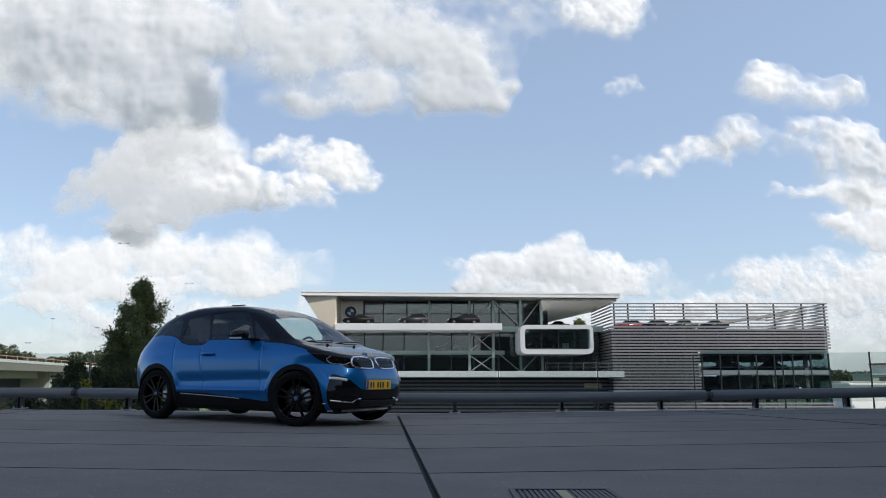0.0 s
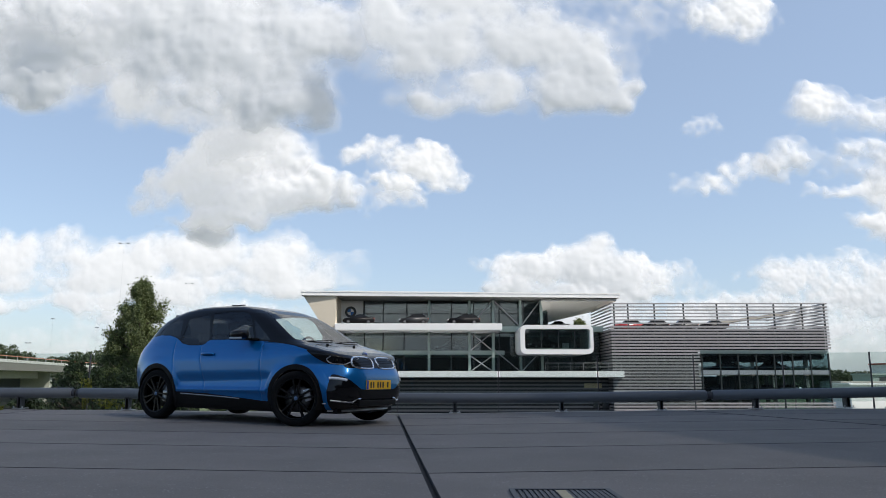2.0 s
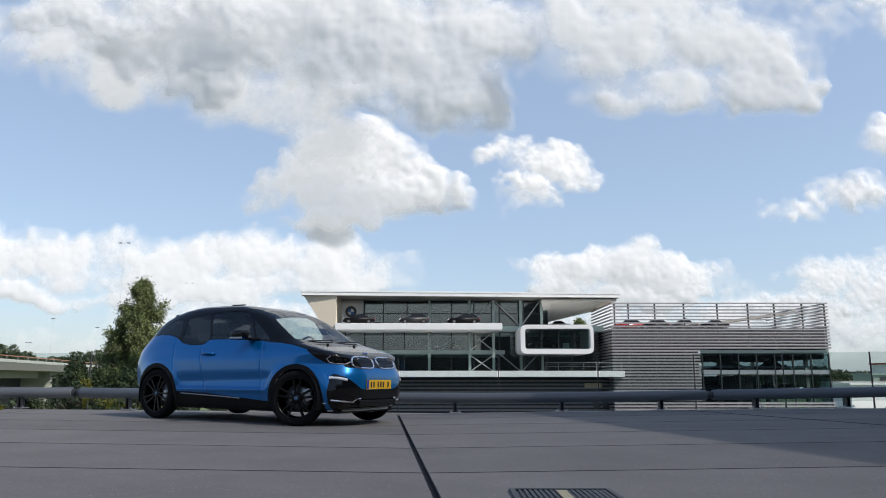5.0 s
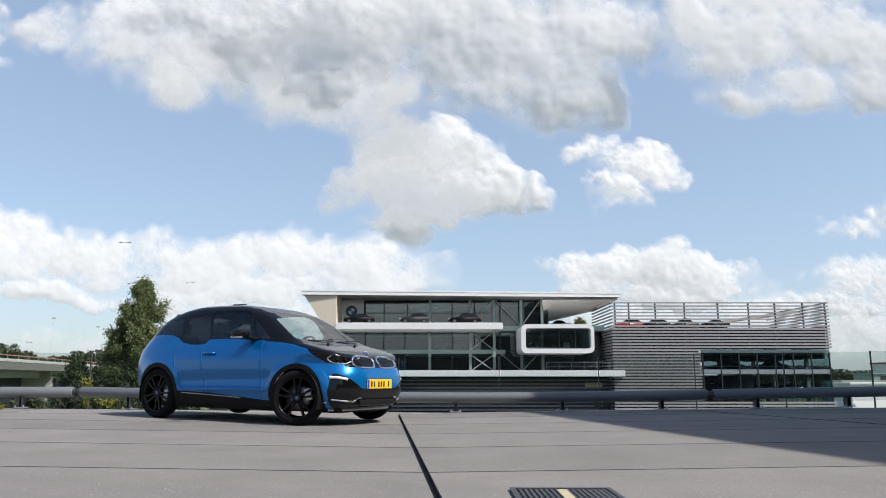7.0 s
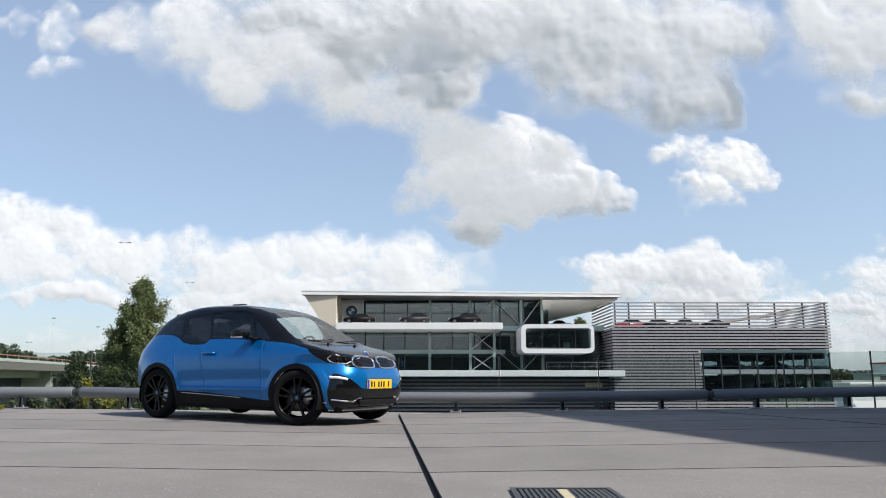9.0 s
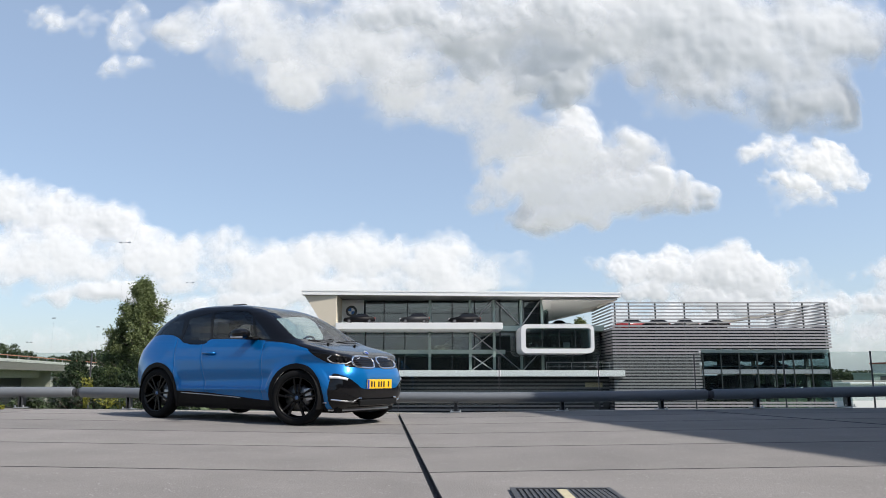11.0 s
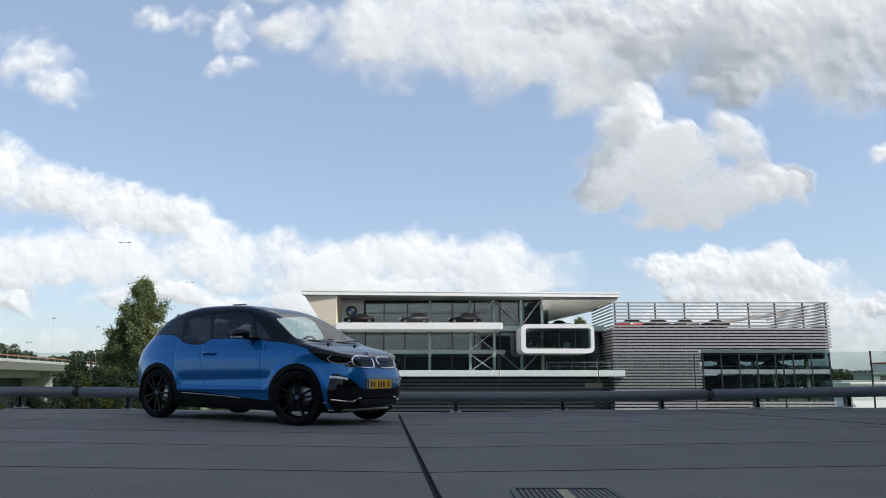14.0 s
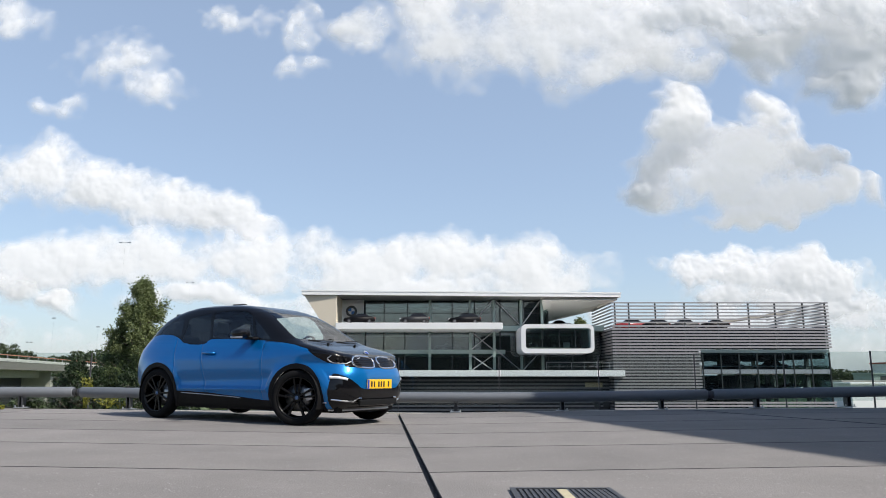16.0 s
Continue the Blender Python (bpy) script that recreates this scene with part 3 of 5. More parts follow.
def ring_frame(outer, inner, y0, y1, lip=0.0):
    """A tube with an outer and an inner outline, from y0 to y1."""
    bm = bmesh.new()
    loops = [[bm.verts.new((x, y, z)) for x, z in o] for y in (y0, y1) for o in (outer, inner)]
    of, inf, ob_, inb = loops
    k = len(of)
    for i in range(k):
        j = (i + 1) % k
        bm.faces.new((of[i], of[j], inf[j], inf[i]))
        bm.faces.new((of[j], of[i], ob_[i], ob_[j]))
        bm.faces.new((inf[i], inf[j], inb[j], inb[i]))
        bm.faces.new((ob_[i], inb[i], inb[j], ob_[j]))
    return bm


pod = part("glass_pod", ring_frame(rounded(10.9, 21.2, 3.98, 8.05, 0.8), rounded(11.55, 20.75, 4.62, 7.5, 0.4), 103.6, 111.5), M_WHITE, show, "white rounded tube framing a window")
for a, b in ((11.56, 14.0), (14.0, 16.4), (16.4, 18.7), (18.7, 20.75)):
    p_ = part("pane", boxed(a + 0.04, b - 0.04, 104.5, 104.54, 4.73, 7.49), M_PANE, pod)
    p_.visible_shadow = False
for x in (14.0, 16.4, 18.7):
    part("mullion", boxed(x - 0.05, x + 0.05, 104.42, 104.6, 4.73, 7.49), M_MULL, pod)
part("pod_floor", boxed(11.8, 20.7, 104.7, 111.4, 4.73, 4.8), M_FLOORIN, pod)
part("blue_screen", boxed(17.5, 18.5, 108, 108.1, 4.85, 5.7), M_GALV, pod)
M_LOUVRE = mat("shaded_louvre", (0.17, 0.175, 0.18), 0.55, vary=0.15, scale=0.6)
# slats of the storey under the lower balcony, its shade put into their darker grey
for i in range(11):
    z = 0.35 - i * 0.52
    part("slat", boxed(-18.2, 25.2, 107.4, 107.62, z - 0.26, z), M_LOUVRE, show)
# near-black backing paints the shade between these slats
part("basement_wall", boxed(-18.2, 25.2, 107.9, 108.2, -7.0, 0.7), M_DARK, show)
for x in (21.6, 22.9, 24.1):
    part("window_box", boxed(x, x + 0.9, 107.2, 107.39, -3.6, -2.5), M_MULL, show)
part("lit_window", boxed(20.4, 22.9, 107.3, 107.39, -0.75, -0.1), M_YEL, show, "small amber window in the dark storey")
# round sign: plain dark and blue shapes
sign = thing("round_sign", "round black-rimmed emblem sign with blue and white quarters", "sign", m=pose(-14.05, 111.36, 10.55))
part("disc", tube(bmesh.new(), (0, 0, 0), (0, -0.12, 0), 0.86, seg=40), mat("sign_black", (0.02, 0.02, 0.022), 0.3, vary=0.1), sign)
part("rim", tube(bmesh.new(), (0, 0.02, 0), (0, -0.05, 0), 0.98, seg=40), M_WHITE, sign)
for i, m_ in enumerate((M_WHITE, mat("sign_blue", (0.03, 0.14, 0.45), 0.35, vary=0.1))):
    for k in (0, 2):
        a0 = 90 * (i + k)
        part("quarter", prism(bmesh.new(), [(0, 0)] + [(0.5 * math.cos(radians(a0 + 15 * j)), 0.5 * math.sin(radians(a0 + 15 * j))) for j in range(7)], 0.03, "y", -0.152), m_, sign)

# ---- the slatted car park beside it ----
park = thing("car_park", "multi-storey car park clad in horizontal aluminium slats", "building")
top_z = 11.3
for i in range(37):
    z = top_z - (0.47 * i if i < 7 else 3.29 + 0.43 * (i - 7))
    h = 0.18 if i < 7 else 0.245
    x1 = 36.5 if -2.4 < z < 4.62 + h else 55.2
    bm = boxed(24.05, x1, 104.9, 105.08, z - h, z)
    part("slat", bm, M_SLAT, park)
    part("slat", boxed(24.02, 24.2, 105.1, 119, z - h, z), M_SLAT, park)
    if z - h > 4.62:
        part("slat", boxed(55.02, 55.2, 105.1, 125, z - h, z), M_SLAT, park)
for x in (24.6, 26.6, 30.4, 34.6, 39.4, 43.8, 47.6, 51.6, 54.8):
    part("slat_post", boxed(x - 0.09, x + 0.09, 105.1, 105.3, -6.9, top_z - 0.05) if x < 36.5 else boxed(x - 0.09, x + 0.09, 105.1, 105.3, 4.6, top_z - 0.05), M_MULL, park)
# dark sheets paint the shade seen through the gaps of the slats
part("slat_shade_sheet", boxed(24.3, 36.6, 106.0, 106.2, -7, 7.7), M_DARK, park)
part("slat_shade_sheet", boxed(36.61, 55, 106.0, 106.2, 4.6, 7.7), M_DARK, park)
part("slat_shade_sheet", boxed(24.3, 24.5, 106.21, 130, -7, 7.7), M_DARK, park)
for z in (7.72, 4.2, 1.55, -1.7):
    part("parking_floor", boxed(24.6, 54.9, 106.3, 130, z - 0.35, z), M_VIA, park)
part("glass_corner_edge", boxed(36.7, 55.0, 105.3, 105.5, 1.15, 1.75), M_GALV, park)
part("glass_corner_edge", boxed(36.7, 55.0, 105.3, 105.5, 4.1, 4.55), M_FRAME, park)
for i in range(8):
    x = 36.8 + i * 2.58
    part("mullion", boxed(x, x + 0.16, 105.25, 105.5, -6.9, 4.1), M_MULL, park)
    if i < 7:
        for z0, z1 in ((1.76, 4.09), (-6.5, 0.99)):
            g = part("pane", boxed(x + 0.17, x + 2.56, 105.36, 105.4, z0, z1), M_PARKGL, park)
            g.visible_shadow = False
part("corner_pane", boxed(52.3, 54.85, 105.6, 105.64, -6.5, 4.0), M_GLASS, park)
for x in (27, 34, 41, 48, 54):
    for y in (110, 121, 129):
        part("column", boxed(x - 0.25, x + 0.25, y, y + 0.5, -7, 7.37), M_VIA, park)
part("parapet", boxed(24.6, 54.9, 129.6, 130, 1.56, 2.4), M_VIA, park)
# dark rear walls and beams added to deepen the shade inside
part("added_rear_wall", boxed(24.6, 42, 129.0, 129.3, -7, 7.3), M_DARK, park)
part("added_rear_wall", boxed(42.01, 54.9, 129.0, 129.3, -7, 0.9), M_DARK, park)
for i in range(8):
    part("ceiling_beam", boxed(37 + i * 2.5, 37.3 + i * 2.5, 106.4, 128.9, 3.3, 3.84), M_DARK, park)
part("barrier", boxed(36.8, 54.8, 107.0, 107.1, 2.1, 2.3), M_GALV, park)
part("ramp", solid(((36, 112, 8.0), (54, 112, 10.4), (54, 117, 10.4), (36, 117, 8.0), (36, 112, 8.3), (54, 112, 10.8), (54, 117, 10.8), (36, 117, 8.3)), HEXA), M_VIA, park)

# ---- tall neighbour behind the viewer that shades one side of the deck ----
bm = prism(bmesh.new(), ((10.7, 14.5), (26, 14.5), (26, -30), (19.6, -30)), 12.6, "z", 0.0)
tagged(part("wall_east", bm, M_BLOCK), "plain dark side wall of the taller block beside the deck", "wall", kind="structure")
# unseen block added to keep skylight off the shaded side of the deck
tagged(part("sky_block_east", boxed(27, 45, -22, 10, -6.9, 24.0), M_BLOCK), "added unseen dark block that deepens the shade on the deck", "wall", kind="structure")
# unseen wall added behind the viewer so glass and paint reflect a dark band
tagged(part("reflection_wall", boxed(-170, 170, -64, -60, -6.9, 11.0), M_BLOCK), "added unseen dark wall that keeps the low sky out of reflections", "wall", kind="structure")
# rail on the showroom's lower balcony
rail_b = thing("balcony_rail", "slim steel handrail on the showroom balcony", "handrail")
part("handrail", tube(bmesh.new(), (14.5, 104.6, 2.75), (25.2, 104.6, 2.75), 0.035, seg=8), M_GALV, rail_b)
part("handrail", tube(bmesh.new(), (14.5, 104.6, 2.2), (25.2, 104.6, 2.2), 0.02, seg=8), M_GALV, rail_b)
for i in range(7):
    part("baluster", tube(bmesh.new(), (14.5 + i * 1.78, 104.6, 1.62), (14.5 + i * 1.78, 104.6, 2.75), 0.025, seg=6), M_GALV, rail_b)


# ---- the electric car ----
# tables of the body's outline by height: nose, tail, half width, squareness of nose and tail
ZS = (0.17, 0.22, 0.30, 0.40, 0.50, 0.65, 0.75, 0.82, 0.87, 0.91, 0.95, 1.00, 1.05, 1.10, 1.20, 1.30, 1.40, 1.48, 1.54, 1.58, 1.605, 1.620, 1.627)
XF = (0.46, 0.58, 0.66, 0.695, 0.71, 0.705, 0.675, 0.64, 0.595, 0.53, 0.42, 0.23, 0.02, -0.12, -0.29, -0.45, -0.62, -0.78, -0.94, -1.09, -1.26, -1.45, -1.75)
XR = (-3.0, -3.10, -3.21, -3.28, -3.32, -3.34, -3.34, -3.325, -3.31, -3.30, -3.28, -3.25, -3.21, -3.17, -3.09, -3.01, -2.90, -2.76, -2.60, -2.45, -2.28, -2.10, -1.83)
HW = (0.79, 0.82, 0.85, 0.870, 0.882, 0.887, 0.884, 0.877, 0.870, 0.862, 0.852, 0.835, 0.812, 0.790, 0.755, 0.722, 0.688, 0.652, 0.612, 0.565, 0.50, 0.40, 0.05)
NF = (4.5, 5, 5.5, 5.5, 5.2, 4.8, 4.2, 4.4, 6, 8, 10, 11, 11, 10, 10, 9, 8, 7, 6, 5, 4.2, 3.4, 2.5)
NR = (5, 5, 5, 5, 5.5, 5.5, 5.5, 5.5, 5.5, 5.5, 5.5, 5.5, 5.5, 5.5, 5.5, 5.5, 5, 4.5, 4, 3.5, 3.2, 2.8, 2.3)


def outline(z, count):
    """Half of the body's outline at height z, from the nose's middle round one side to the tail's middle."""
    g = lambda tab: np.interp(z, ZS, tab)
    xf, xr, w, nf, nr = g(XF), g(XR), g(HW), g(NF), g(NR)
    x0 = (xf + xr) / 2
    t = np.linspace(0, np.pi, 1600)
    c, s = np.cos(t), np.sin(t)
    n = np.where(c > 0, nf, nr)
    x = np.where(c > 0, x0 + (xf - x0) * np.abs(c) ** (2 / n), x0 - (x0 - xr) * np.abs(c) ** (2 / n))
    y = w * np.abs(s) ** (2 / n)
    d = np.concatenate([[0], np.cumsum(np.hypot(np.diff(x), np.diff(y)))])
    u = np.linspace(0, d[-1], count)
    return np.interp(u, d, x), np.interp(u, d, y)


def levels(count):
    """Heights spread evenly along the body's middle line."""
    z = np.linspace(ZS[0], ZS[-1], 4000)
    # ease the tables' corners
    d = np.concatenate([[0], np.cumsum(np.hypot(np.diff(z), 0.8 * np.diff(np.interp(z, ZS, XF))))])
    return np.interp(np.linspace(0, d[-1], count), d, z)


def table_smooth(a, k):
    pad = np.pad(a, ((k, k), (0, 0)), "edge")
    return sum(pad[i:i + len(a)] for i in range(2 * k + 1)) / (2 * k + 1)


NZ, NH = 320, 440
HEIGHTS = levels(NZ)
HALF = np.array([np.stack(outline(z, NH), 1) for z in HEIGHTS])          # level, step, (x, y)
HALF = np.stack([table_smooth(HALF[:, :, k], 5) for k in (0, 1)], 2)
FRONT_AXLE, REAR_AXLE, WHEEL_R = 0.0, -2.57, 0.35


def near_axle(x, z):
    return np.minimum(np.hypot(x - FRONT_AXLE, z - WHEEL_R), np.hypot(x - REAR_AXLE, z - WHEEL_R))


def seg_dist(x, z, line):
    d = np.full_like(x, 9.0)
    for (ax, az), (bx, bz) in zip(line, line[1:]):
        t = np.clip(((x - ax) * (bx - ax) + (z - az) * (bz - az)) / ((bx - ax) ** 2 + (bz - az) ** 2), 0, 1)
        d = np.minimum(d, np.hypot(x - ax - t * (bx - ax), z - az - t * (bz - az)))
    return d


def inside(x, z, poly):
    r = np.zeros(x.shape, bool)
    for (ax, az), (bx, bz) in zip(poly, poly[1:] + poly[:1]):
        if az != bz:
            r ^= ((az > z) != (bz > z)) & (x < (bx - ax) * (z - az) / (bz - az) + ax)
    return r


SHUT_LINES = (((-2.32, 1.12), (-2.30, 1.02), (-2.24, 0.75), (-2.21, 0.41)), ((-1.76, 1.03), (-1.72, 0.85), (-1.67, 0.70), (-1.585, 0.37)),
              ((-0.61, 1.07), (-0.60, 0.80), (-0.555, 0.31)), ((-0.60, 1.062), (-0.30, 1.05)))
BELT = ((-3.4, 0.95), (-3.1, 1.03), (-2.89, 1.17), (-2.70, 1.188), (-2.49, 1.186), (-2.31, 1.142), (-2.17, 1.066), (-2.0, 1.036), (-1.82, 1.033), (-1.72, 1.045),
        (-1.65, 1.105), (-1.55, 1.112), (-1.32, 1.11), (-0.68, 1.085), (-0.30, 1.052), (-0.084, 1.02), (0.144, 0.964), (0.29, 0.935), (0.55, 0.887), (0.63, 0.858), (0.75, 0.85))
WIN_REAR = [(-2.77, 1.19), (-2.64, 1.355), (-2.41, 1.425), (-2.31, 1.40), (-2.26, 1.15), (-2.32, 1.165), (-2.5, 1.20)]
WIN_BACK = [(-2.205, 1.10), (-2.20, 1.20), (-2.19, 1.41), (-1.80, 1.50), (-1.655, 1.13), (-1.70, 1.055), (-1.80, 1.045), (-2.05, 1.055), (-2.13, 1.075)]
WIN_DOOR = [(-1.615, 1.125), (-1.735, 1.50), (-1.4, 1.515), (-1.12, 1.50), (-0.99, 1.435), (-0.81, 1.115)]
WIN_TRI = [(-0.765, 1.115), (-0.935, 1.40), (-0.51, 1.095)]
LAMP = [(0.13, 0.964), (0.281, 0.86), (0.36, 0.81), (0.425, 0.784), (0.579, 0.772), (0.607, 0.80), (0.60, 0.86), (0.58, 0.882), (0.512, 0.893), (0.313, 0.937)]

# side shaping: arch flares, hollow above the sill, shut lines
gx, gy, gz = HALF[:, :, 0], HALF[:, :, 1], np.repeat(HEIGHTS[:, None], NH, 1)
on_side = np.clip((gy - 0.70) / 0.1, 0, 1) * (gz < 1.15)
ra = near_axle(gx, gz)
shape = 0.018 * np.exp(-((ra - 0.42) / 0.09) ** 2) - 0.019 * np.exp(-((gz - 0.56 - 0.03 * (gx + 1.3)) / 0.075) ** 2) * (ra > 0.5) \
    + 0.020 * np.exp(-((gz - 0.43 - 0.01 * (gx + 1.3)) / 0.03) ** 2) * (ra > 0.46) + 0.004 * np.exp(-((gz - 0.83) / 0.06) ** 2)
for line in SHUT_LINES:
    shape = shape - 0.010 * np.exp(-(seg_dist(gx, gz, line) / 0.0075) ** 2)
HALF[:, :, 1] = gy + shape * on_side
ring = np.concatenate([np.arange(NH), np.arange(NH - 2, 0, -1)])
side = np.concatenate([-np.ones(NH), np.ones(NH - 2)])
BX, BY = HALF[:, ring, 0], HALF[:, ring, 1] * side
BZ = np.repeat(HEIGHTS[:, None], len(ring), 1) 
VERTS = np.stack([BX, BY, BZ], 2)
NR_ = len(ring)
I = np.arange(NZ - 1)[:, None] * NR_ + np.arange(NR_)[None]
J = np.arange(NZ - 1)[:, None] * NR_ + (np.arange(NR_) + 1)[None] % NR_
QUADS = np.stack([I, J, J + NR_, I + NR_], 2).reshape(-1, 4)
CEN = VERTS.reshape(-1, 3)[QUADS].mean(1)
cx_, cy_, cz_ = CEN[:, 0], np.abs(CEN[:, 1]), CEN[:, 2]
mid = (np.interp(cz_, ZS, XF) + np.interp(cz_, ZS, XR)) / 2
rr_ = near_axle(cx_, cz_)
region = np.full(len(CEN), 1)                                            # 1: blue panels
black = cz_ > np.interp(cx_, [b[0] for b in BELT], [b[1] for b in BELT])
black |= (cx_ > 0.5) & (cy_ < 0.60) & (cz_ > 0.742)
black |= (cx_ < -2.9) & (cy_ < 0.60) & (cz_ > 0.78)
region[black] = 2
sill = (cx_ < -0.3) & (cx_ > -2.4) & (cz_ < np.interp(cx_, (-2.2, -1.6, -0.53), (0.392, 0.385, 0.305)))
sill |= (cx_ < -2.85) & (cz_ < 0.36)
sill |= cz_ < 0.215
region[sill] = 3
bump_ = (cx_ > np.interp(cz_, (0.17, 0.23, 0.62, 0.667), (0.43, 0.44, 0.465, 0.485))) & (cz_ < np.interp(cy_, (0.0, 0.28, 0.40, 0.51, 0.61, 0.72, 0.77, 0.80), (0.462, 0.464, 0.477, 0.544, 0.611, 0.665, 0.66, 0.60)))
region[bump_] = 4
region[(cy_ > 0.60) & inside(cx_, cz_, LAMP)] = 5
region[(cz_ > 1.105) & (cz_ < 1.535) & (cx_ > mid) & (cy_ < np.interp(cz_, (1.10, 1.2, 1.35, 1.5), (0.69, 0.66, 0.60, 0.52))) & (cx_ > -1.15)] = 6
region[(cz_ > 1.15) & (cz_ < 1.5) & (cx_ < -2.6) & (cy_ < 0.52)] = 7
for k, poly in ((8, WIN_REAR), (9, WIN_BACK), (10, WIN_DOOR), (11, WIN_TRI)):
    region[(cy_ > 0.5) & inside(cx_, cz_, poly)] = k
region[(cy_ > 0.55) & (rr_ < np.where(cx_ > 0.0, np.interp(cz_, (0.5, 0.75), (0.398, 0.43)), 0.43)) & (cz_ > 0.19)] = 12
region[(region == 12) & (cx_ < -1.3)] = 13
region[(cy_ > 0.45) & (rr_ < 0.368)] = 0

# ease the borders between regions into smooth lines
regs = region.reshape(NZ - 1, NR_)
flat = VERTS.reshape(-1, 3)
links = {}
for a, b in zip(*np.nonzero(regs != np.roll(regs, 1, 1))):
    p, q = a * NR_ + b, (a + 1) * NR_ + b
    links.setdefault(p, []).append(q)
    links.setdefault(q, []).append(p)
for a, b in zip(*np.nonzero(regs[1:] != regs[:-1])):
    p, q = (a + 1) * NR_ + b, (a + 1) * NR_ + (b + 1) % NR_
    links.setdefault(p, []).append(q)
    links.setdefault(q, []).append(p)
chain = np.array([(k, *v) for k, v in links.items() if len(v) == 2])
for _ in range(14):
    flat[chain[:, 0]] = 0.5 * flat[chain[:, 0]] + 0.25 * (flat[chain[:, 1]] + flat[chain[:, 2]])

M_BLUE = mat("blue_metallic_paint", (0.0004, 0.14, 0.405), 0.32, spec=0.3, metal=0.45, vary=0.04, scale=2, fine=900, coat=0.65)
M_BLUE.node_tree.nodes["Principled BSDF"].inputs["Coat Roughness"].default_value = 0.03
M_BLACKP = mat("gloss_black_panel", (0.005, 0.005, 0.006), 0.11, vary=0.2, scale=3, spec=0.35)
M_TRIM = mat("satin_black_plastic", (0.008, 0.008, 0.0085), 0.55, spec=0.15, vary=0.25, scale=5, fine=200, bump=0.05)
M_TYRE = mat("tyre_rubber", (0.010, 0.010, 0.0105), 0.9, spec=0.1, vary=0.25, scale=9, fine=120, bump=0.1)
M_RIM = mat("black_alloy", (0.005, 0.005, 0.0055), 0.25, spec=0.25, vary=0.2, scale=5)
M_DISC = mat("brake_disc_steel", (0.16, 0.16, 0.16), 0.35, metal=0.9, vary=0.15, scale=20)
M_CHROME = mat("bright_chrome", (0.75, 0.76, 0.78), 0.12, metal=1.0, vary=0.05, scale=10)
M_SILVER = mat("silver_plastic", (0.55, 0.56, 0.58), 0.3, metal=0.7, vary=0.08, scale=10)
M_SCREEN = glass("windscreen_glass", (0.88, 0.97, 0.94), 0.0, 0.88, 1.9)
M_CLEAR = glass("front_side_glass", (0.88, 0.96, 0.94), 0.0, 0.8, 1.8)
M_TINT = glass("tinted_side_glass", (0.62, 0.68, 0.68), 0.0, 0.25, 1.8)
M_PRIV = glass("dark_rear_glass", (0.5, 0.5, 0.52), 0.0, 0.18, 1.9)
M_LENS = glass("lamp_lens", (1, 1, 1), 0.0, 0.85)
M_RING = mat("grey_light_ring", (0.30, 0.31, 0.33), 0.35, vary=0.05)
M_LED = mat("white_lamp_tube", (0.85, 0.87, 0.9), 0.25, vary=0.03)
M_SEAT = mat("grey_seat_cloth", (0.10, 0.10, 0.105), 0.85, vary=0.2, scale=8, fine=300)
M_PLATE = mat("yellow_plate", (0.80, 0.46, 0.015), 0.4, vary=0.04, scale=10)
M_PBLUE = mat("plate_blue", (0.01, 0.05, 0.35), 0.4, vary=0.05)
M_CAP = mat("hub_cap_blue", (0.10, 0.17, 0.30), 0.35, vary=0.2, scale=60)
M_INK = mat("plate_black", (0.012, 0.012, 0.012), 0.5, vary=0.1)

car = thing("electric_car", "bright blue compact electric car with black bonnet and roof, parked", "car")
car.matrix_basis = pose(-1.472, 10.224, 0.0, 0, 0.8, -29.3)


def skin(name, which, material, parent, label="", push=0.0, sides=0):
    """The faces of one region of the body as a part; sides: -1 right, 1 left, 0 both."""
    keep = region == which
    if sides:
        keep &= CEN[:, 1] * sides > 0
    q = QUADS[keep]
    used, inv = np.unique(q, return_inverse=True)
    pts = VERTS.reshape(-1, 3)[used].copy()
    me = bpy.data.meshes.new(name)
    me.from_pydata(pts.tolist(), [], inv.reshape(-1, 4)[:, ::-1].tolist())
    if push:
        nrm = np.array([v.normal for v in me.vertices])
        me.vertices.foreach_set("co", (pts + nrm * push).ravel().astype(np.float32))
    me.polygons.foreach_set("use_smooth", [True] * len(me.polygons))
    me.materials.append(material)
    ob = new(name, me)
    ob.parent = parent
    if label:
        tagged(ob, label)
    return ob


def side_y(x, z, s=-1, out=0.0):
    """A point on the body's side at x, z."""
    i = int(np.argmin(np.abs(HEIGHTS - z)))
    k = int(np.argmin(np.abs(HALF[i, NH // 12:NH * 10 // 12, 0] - x))) + NH // 12
    return Vector((x, s * (HALF[i, k, 1] + out), z))


def front_x(y, z, out=0.0):
    """A point on the nose at y, z."""
    i = int(np.argmin(np.abs(HEIGHTS - z)))
    k = int(np.argmin(np.abs(HALF[i, :NH // 4, 1] - abs(y))))
    return Vector((HALF[i, k, 0] + out, y, z))


def corner(x, z, s, out=0.0):
    """A point on the rounded front corner at x, z."""
    i = int(np.argmin(np.abs(HEIGHTS - z)))
    k = int(np.argmin(np.abs(HALF[i, 4:NH // 3, 0] - x))) + 4
    return Vector((HALF[i, k, 0], s * (HALF[i, k, 1] + out), z))


